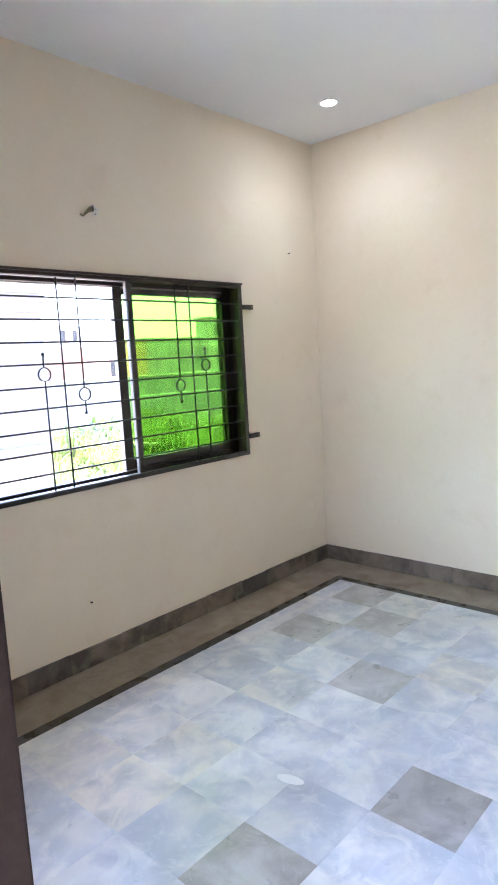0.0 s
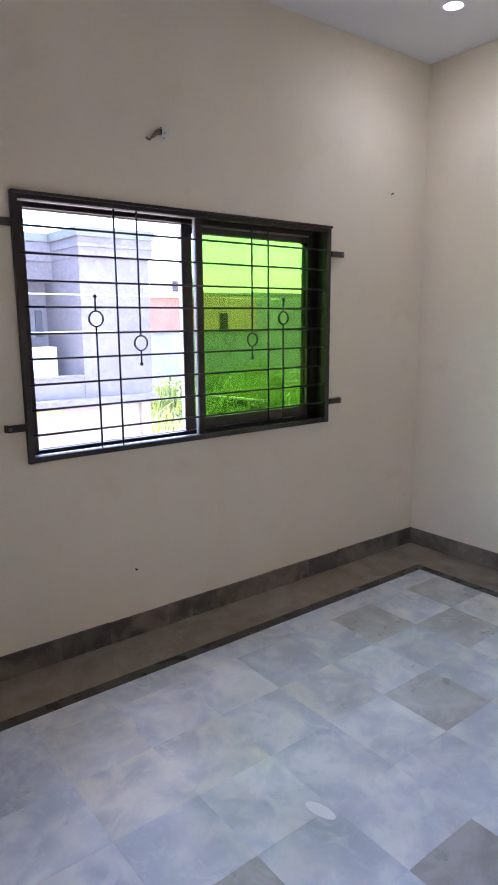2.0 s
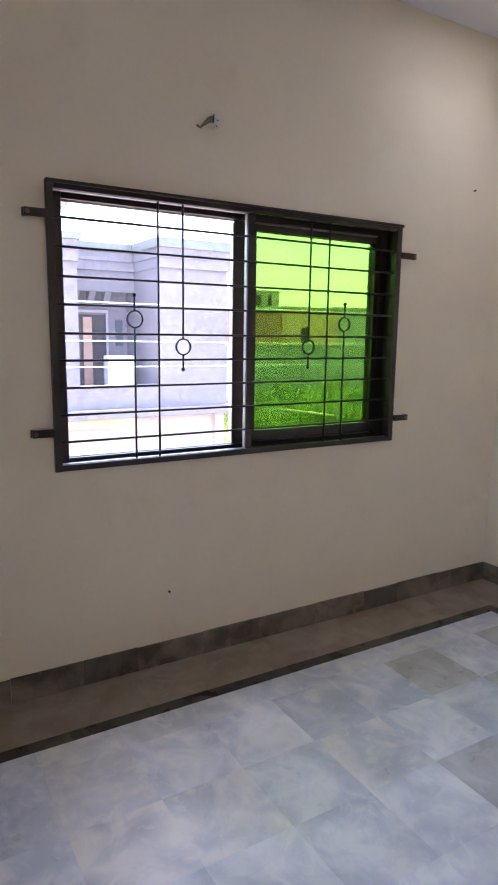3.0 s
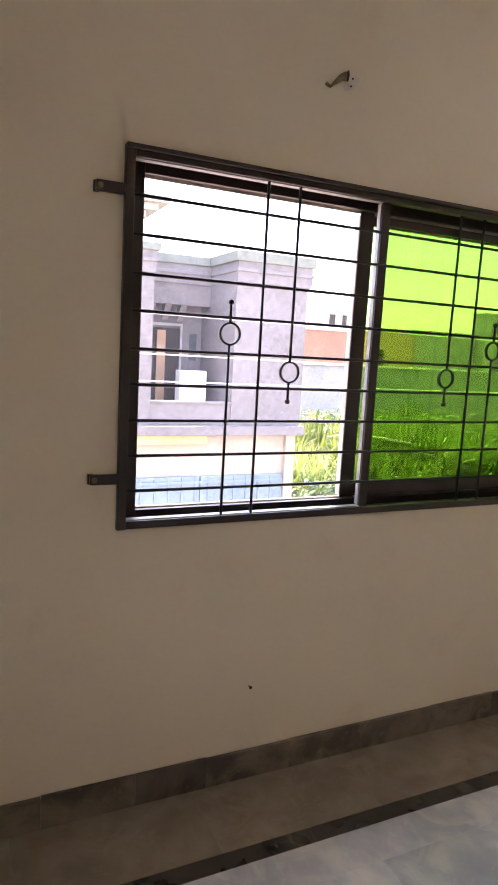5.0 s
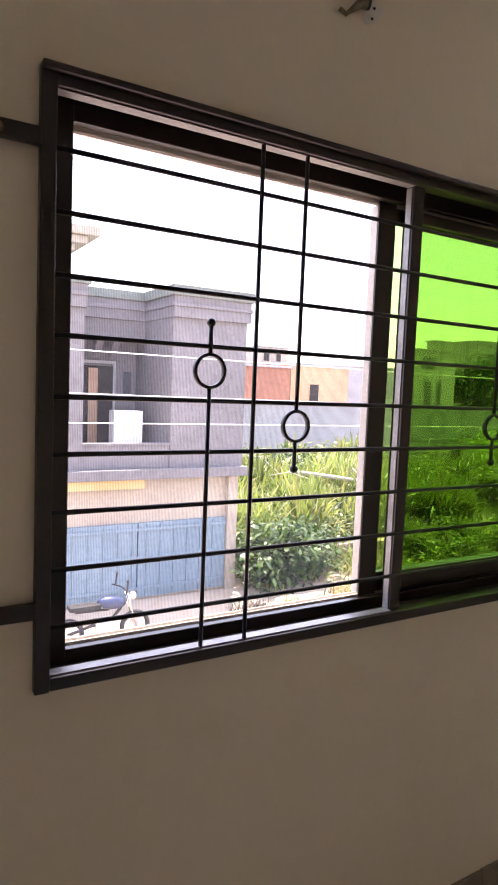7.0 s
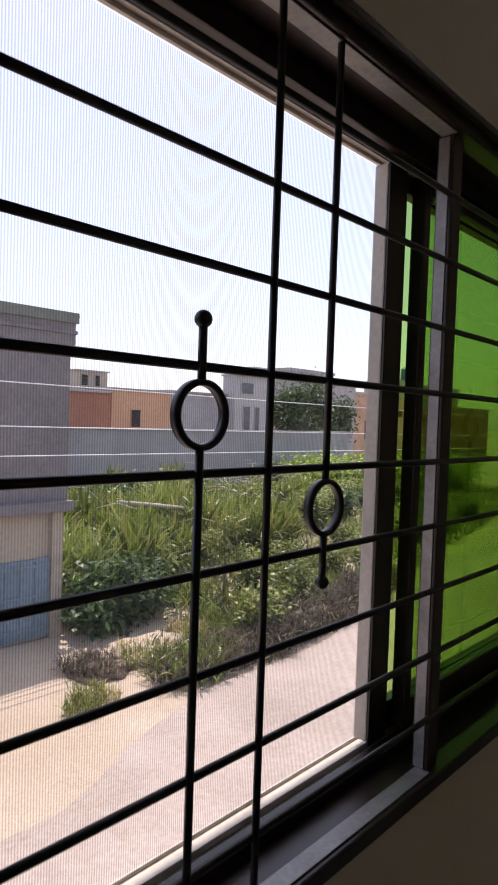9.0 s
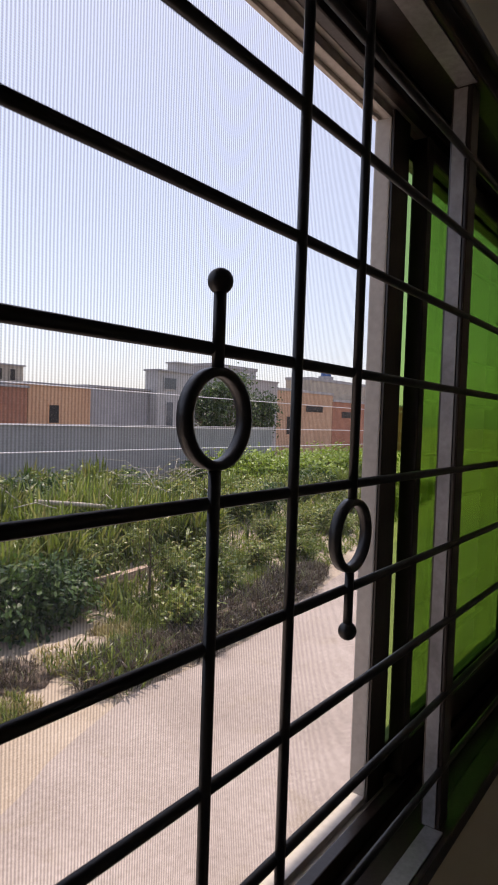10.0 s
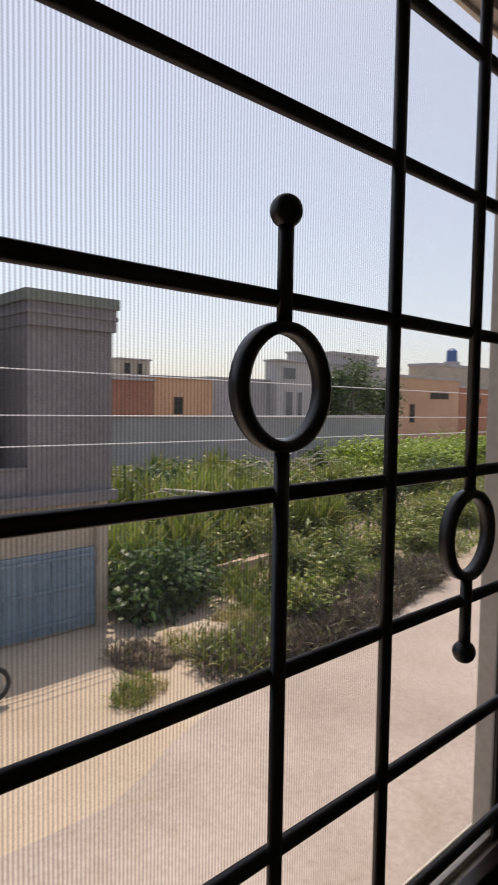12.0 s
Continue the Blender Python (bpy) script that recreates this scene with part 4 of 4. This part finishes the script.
def sapling(seed, x, y, height):
    rng = np.random.default_rng(seed)
    s = empty("sapling", (x, y, ground_height(x, y)), "slender young tree with fine drooping leaves on the plot", "young tree")
    bm = bmesh.new()
    tube(bm, [(0, 0, -0.1), (0.03, 0.02, height * 0.5), (-0.02, 0.05, height)], 0.035, 7, True, 0.008)
    ends = []
    for k in range(16):
        a, z = rng.uniform(0, 6.28), height * rng.uniform(0.4, 0.98)
        r = 0.6 * (1.15 - z / height) + 0.15
        e = (r * math.cos(a), r * math.sin(a), z + 0.2)
        tube(bm, [(0, 0.02, z - 0.1), (e[0] * 0.6, e[1] * 0.6, z + 0.12), e], 0.012, 5, True, 0.004)
        ends.append((z, e))
    part("trunk", bm, BARK, s)
    items = []
    for k in range(1100):
        z, e = ends[rng.integers(len(ends))]
        f = rng.uniform(0.3, 1.05)
        c = np.array((e[0] * f, e[1] * f, z + (e[2] - z) * f)) + rng.normal(0, 0.09, 3)
        items.append((c, rng.normal(0, 1, 3) + np.array((0, 0, -0.3)), 0.8, rng.uniform(0.1, 0.2), rng.uniform(0.02, 0.04)))
    leaf_object("foliage", *blades(rng, items), LEAF, s)


sapling(41, 9.7, 9.3, 1.9)

# low broken brick wall and a bleached pole among the plants
wall = empty("low_brick_wall", (8.7, 10.4, GROUND + 0.2), "broken low wall of old bricks edging the plot", "low wall")
base = bmesh.new()
box(base, -0.1, -0.1, -0.2, 2.5, 0.1, 0.3)
part("core", base, OLD_BRICK, wall)
brick_bm = bmesh.new()
box(brick_bm, -0.112, -0.055, -0.035, 0.112, 0.055, 0.035, 0.006)
brick_me = bpy.data.meshes.new("brick")
brick_bm.to_mesh(brick_me)
brick_bm.free()
brick_me.materials.append(OLD_BRICK)
r2 = random.Random(5)
for c in range(5):
    for i in range(10 - c):
        b = new("brick", brick_me)
        b.parent = wall
        b.location = (0.02 + i * 0.235 + (0.117 if c % 2 else 0), -0.07 + r2.uniform(-0.01, 0.01), 0.05 + c * 0.078)
        b.rotation_euler = (0, 0, r2.uniform(-0.06, 0.06))
wall.rotation_euler = (0, 0, radians(9))
pole = finish("bleached_pole", tube(bmesh.new(), [(-1.2, 0.2, 0.15), (0, 0, 0), (1.3, -0.25, -0.2)], 0.06, 8), PALE_WOOD, smooth=True)
pole.location = (11.0, 13.3, -0.92)
tagged(pole, "bleached wooden pole leaning among the tall grass", "pole")

# dead canes leaning in the plants
cr = random.Random(8)
for k in range(46):
    x, y = (cr.uniform(8.5, 16.0), cr.uniform(12.0, 18.0)) if k < 14 else (cr.uniform(16.5, 20.5), cr.uniform(16.0, 18.5))
    a, ln, tilt = cr.uniform(0, 6.28), cr.uniform(0.9, 1.9), cr.uniform(0.15, 0.8)
    c = finish("dead_cane", tube(bmesh.new(), [(0, 0, 0), (ln * 0.5 * math.cos(a), ln * 0.5 * math.sin(a), ln * 0.5 * tilt + 0.08), (ln * math.cos(a), ln * math.sin(a), ln * 0.6 * tilt)], 0.02, 6, True, 0.009), PALE_WOOD, smooth=True)
    c.location = (x, y, ground_height(x, y) + cr.uniform(0.9, 1.5))
    tagged(c, "dry pale cane leaning among the green plants", "cane", "dead canes")

# soil heaps at the edge of the plot
def heap(x, y, rx, ry, h, seed, material, label):
    bm = bmesh.new()
    bmesh.ops.create_icosphere(bm, subdivisions=4, radius=1)
    for v in bm.verts:
        k = 1 + 0.25 * noise.noise(v.co * 2.3 + Vector((seed, 0, 0))) + 0.1 * noise.noise(v.co * 7 + Vector((seed, 2, 0))) + 0.07 * noise.noise(v.co * 17)
        v.co = Vector((v.co.x * rx * k, v.co.y * ry * k, v.co.z * h * k))
    o = finish("soil_heap", bm, material, smooth=True)
    o.location = (x, y, GROUND - 0.02)
    tagged(o, label, "soil heap", "soil heaps")


heap(5.85, 8.3, 0.5, 0.55, 0.2, 1, SOIL, "small heap of dark brown soil beside the plot")
heap(7.9, 7.15, 1.5, 0.36, 0.27, 2, SOIL, "long dark ridge of earth along the road's edge")
heap(10.6, 7.45, 1.7, 0.4, 0.3, 3, SOIL, "long dark ridge of earth along the road's edge")
heap(7.0, 8.4, 1.0, 0.7, 0.22, 4, DIRT, "low mound of sandy earth before the plants")

# weeds that cover the plot
rng = np.random.default_rng(31)
items = []
for k in range(26000):
    x = 6.6 + 33 * rng.uniform(0, 1) ** 1.5
    edge = road_edge(x) + 0.5
    y = edge + (23.2 - edge) * rng.uniform(0, 1) ** 1.4
    if x < 8.5 and y < 9.6 and rng.uniform() < 0.93:
        continue
    tall = 0.25 + 0.45 * min(max((y - edge) / 3, 0), 1)
    h = tall * (0.6 + 0.6 * (0.5 + noise.noise(Vector((x * 0.5, y * 0.5, 2)))))
    items.append(((x, y, ground_height(x, y) - 0.02), np.array((rng.normal(0, 0.45), rng.normal(0, 0.45), 1.0)), rng.uniform(0.3, 1.6), h * rng.uniform(0.6, 1.3), rng.uniform(0.03, 0.07)))
weeds = leaf_object("weeds", *blades(rng, items, 2), LEAF, None)
tagged(weeds, "dense green weeds that cover the empty plot", "weeds", kind="stuff")

# ---- floor tiles, border and skirting ----
floor = empty("floor", (0, 0, 0), "polished marble tile floor with a dark border strip", "floor", kind="structure")
BAND, STRIP = 0.292, 0.06
meshes = {}


def tile_mesh(w, d, h, material):
    key = (round(w, 3), round(d, 3), round(h, 3), material.name)
    if key not in meshes:
        bm = bmesh.new()
        box(bm, -w / 2, -d / 2, -h, w / 2, d / 2, 0)
        top = [f for f in bm.faces if f.normal.z > 0.9]
        bmesh.ops.bevel(bm, geom=[e for f in top for e in f.edges], offset=0.0002, segments=1, affect="EDGES")
        me = bpy.data.meshes.new("tile")
        bm.normal_update()
        bm.to_mesh(me)
        bm.free()
        me.materials.append(material)
        meshes[key] = me
    return meshes[key]


def lay(name, x0, y0, x1, y1, material, gap=0.0003, h=0.014, z=0.0):
    o = new(name, tile_mesh(x1 - x0 - gap, y1 - y0 - gap, h, material))
    o.parent = floor
    o.location = ((x0 + x1) / 2, (y0 + y1) / 2, z)
    return o


fx0, fx1, fy0, fy1 = XL + BAND + STRIP, XR - BAND - STRIP, YB + BAND + STRIP, -BAND - STRIP
P = 0.3005
tr = random.Random(3)
cuts_x = sorted({fx0, fx1} | {0.41 + P * i for i in range(-6, 9) if fx0 + 0.02 < 0.41 + P * i < fx1 - 0.02})
cuts_y = sorted({fy0, fy1} | {-1.085 + P * j for j in range(-10, 6) if fy0 + 0.02 < -1.085 + P * j < fy1 - 0.02})
BROWN = {(0.56, -1.84), (-0.04, -1.54), (1.16, -2.14), (-0.04, -2.44)}
WARM = {(1.16, -1.24), (1.46, -0.63), (1.76, -1.84), (1.76, -0.93), (2.06, -0.63)}
for a, b in zip(cuts_x, cuts_x[1:]):
    for c, d in zip(cuts_y, cuts_y[1:]):
        mx, my = (a + b) / 2, (c + d) / 2
        brown = any(abs(mx - u) < 0.15 and abs(my - v) < 0.15 for u, v in BROWN)
        warm = any(abs(mx - u) < 0.15 and abs(my - v) < 0.15 for u, v in WARM)
        lay("tile", a, c, b, d, BROWN_MARBLE if brown else WARM_MARBLE if warm else MARBLE, z=tr.uniform(-0.0002, 0.0002))
# dark strip
for k, (x0, y0, x1, y1) in enumerate([(fx0 - STRIP, fy1, fx1 + STRIP, fy1 + STRIP), (fx0 - STRIP, fy0 - STRIP, fx1 + STRIP, fy0), (fx0 - STRIP, fy0, fx0, fy1), (fx1, fy0, fx1 + STRIP, fy1)]):
    n = 5
    for i in range(n):
        if k < 2:
            lay("strip_tile", x0 + (x1 - x0) * i / n, y0, x0 + (x1 - x0) * (i + 1) / n, y1, DARK_MARBLE)
        else:
            lay("strip_tile", x0, y0 + (y1 - y0) * i / n, x1, y0 + (y1 - y0) * (i + 1) / n, DARK_MARBLE)
# outer band
for k, (x0, y0, x1, y1) in enumerate([(XL, -BAND, XR, 0), (XL, YB, XR, YB + BAND), (XL, YB + BAND, XL + BAND, -BAND), (XR - BAND, YB + BAND, XR, -BAND)]):
    n = 6
    for i in range(n):
        if k < 2:
            lay("border_tile", x0 + (x1 - x0) * i / n, y0, x0 + (x1 - x0) * (i + 1) / n, y1, BAND_MARBLE)
        else:
            lay("border_tile", x0, y0 + (y1 - y0) * i / n, x1, y0 + (y1 - y0) * (i + 1) / n, BAND_MARBLE)
for i in range(6):
    for j in range(9):
        lay("tile", -2.7 + 0.3 * i, YB + 0.3 * j, min(-2.7 + 0.3 * (i + 1), XL - 0.001), min(YB + 0.3 * (j + 1), -1.0), MARBLE)

bm = bmesh.new()
bmesh.ops.create_circle(bm, cap_ends=True, segments=18, radius=1.0)
for v in bm.verts:
    k = 1 + 0.12 * math.sin(2 * math.atan2(v.co.y, v.co.x) + 0.7)
    v.co = Vector((v.co.x * 0.022 * k, v.co.y * 0.058 * k, 0))
chip = part("white_inlay", bm, PALE_STONE, floor, "white marble inlay patch")
chip.location, chip.rotation_euler = (0.37, -1.375, 0.0012), (0, 0, radians(19))

# skirting pieces
skirting = empty("baseboard", (0, 0, 0), "low dark marble skirting along the walls", "skirting", kind="structure")


def skirt(x0, y0, x1, y1):
    along_x = abs(x1 - x0) > abs(y1 - y0)
    length = abs(x1 - x0) if along_x else abs(y1 - y0)
    t = 0.0
    while t < length - 0.01:
        step = min(tr.uniform(0.24, 0.36), length - t)
        if length - t - step < 0.08:
            step = length - t
        h = 0.108 + tr.uniform(-0.002, 0.003)
        w = step - 0.0015
        bm = bmesh.new()
        if along_x:
            box(bm, -w / 2, -0.011, 0.0005, w / 2, 0, h)
        else:
            box(bm, -0.011, -w / 2, 0.0005, 0, w / 2, h)
        bmesh.ops.bevel(bm, geom=[e for e in bm.edges if all(v.co.z > 0.05 for v in e.verts)], offset=0.0025, segments=1, affect="EDGES")
        o = part("skirting_tile", bm, SKIRT_MARBLE, skirting)
        o.location = (x0 + t + step / 2, y0, 0) if along_x else (x0, y0 + t + step / 2, 0)
        t += step


skirt(XL + 0.001, 0, XR - 0.0125, 0)
skirt(XR, YB + 0.012, XR, 0)
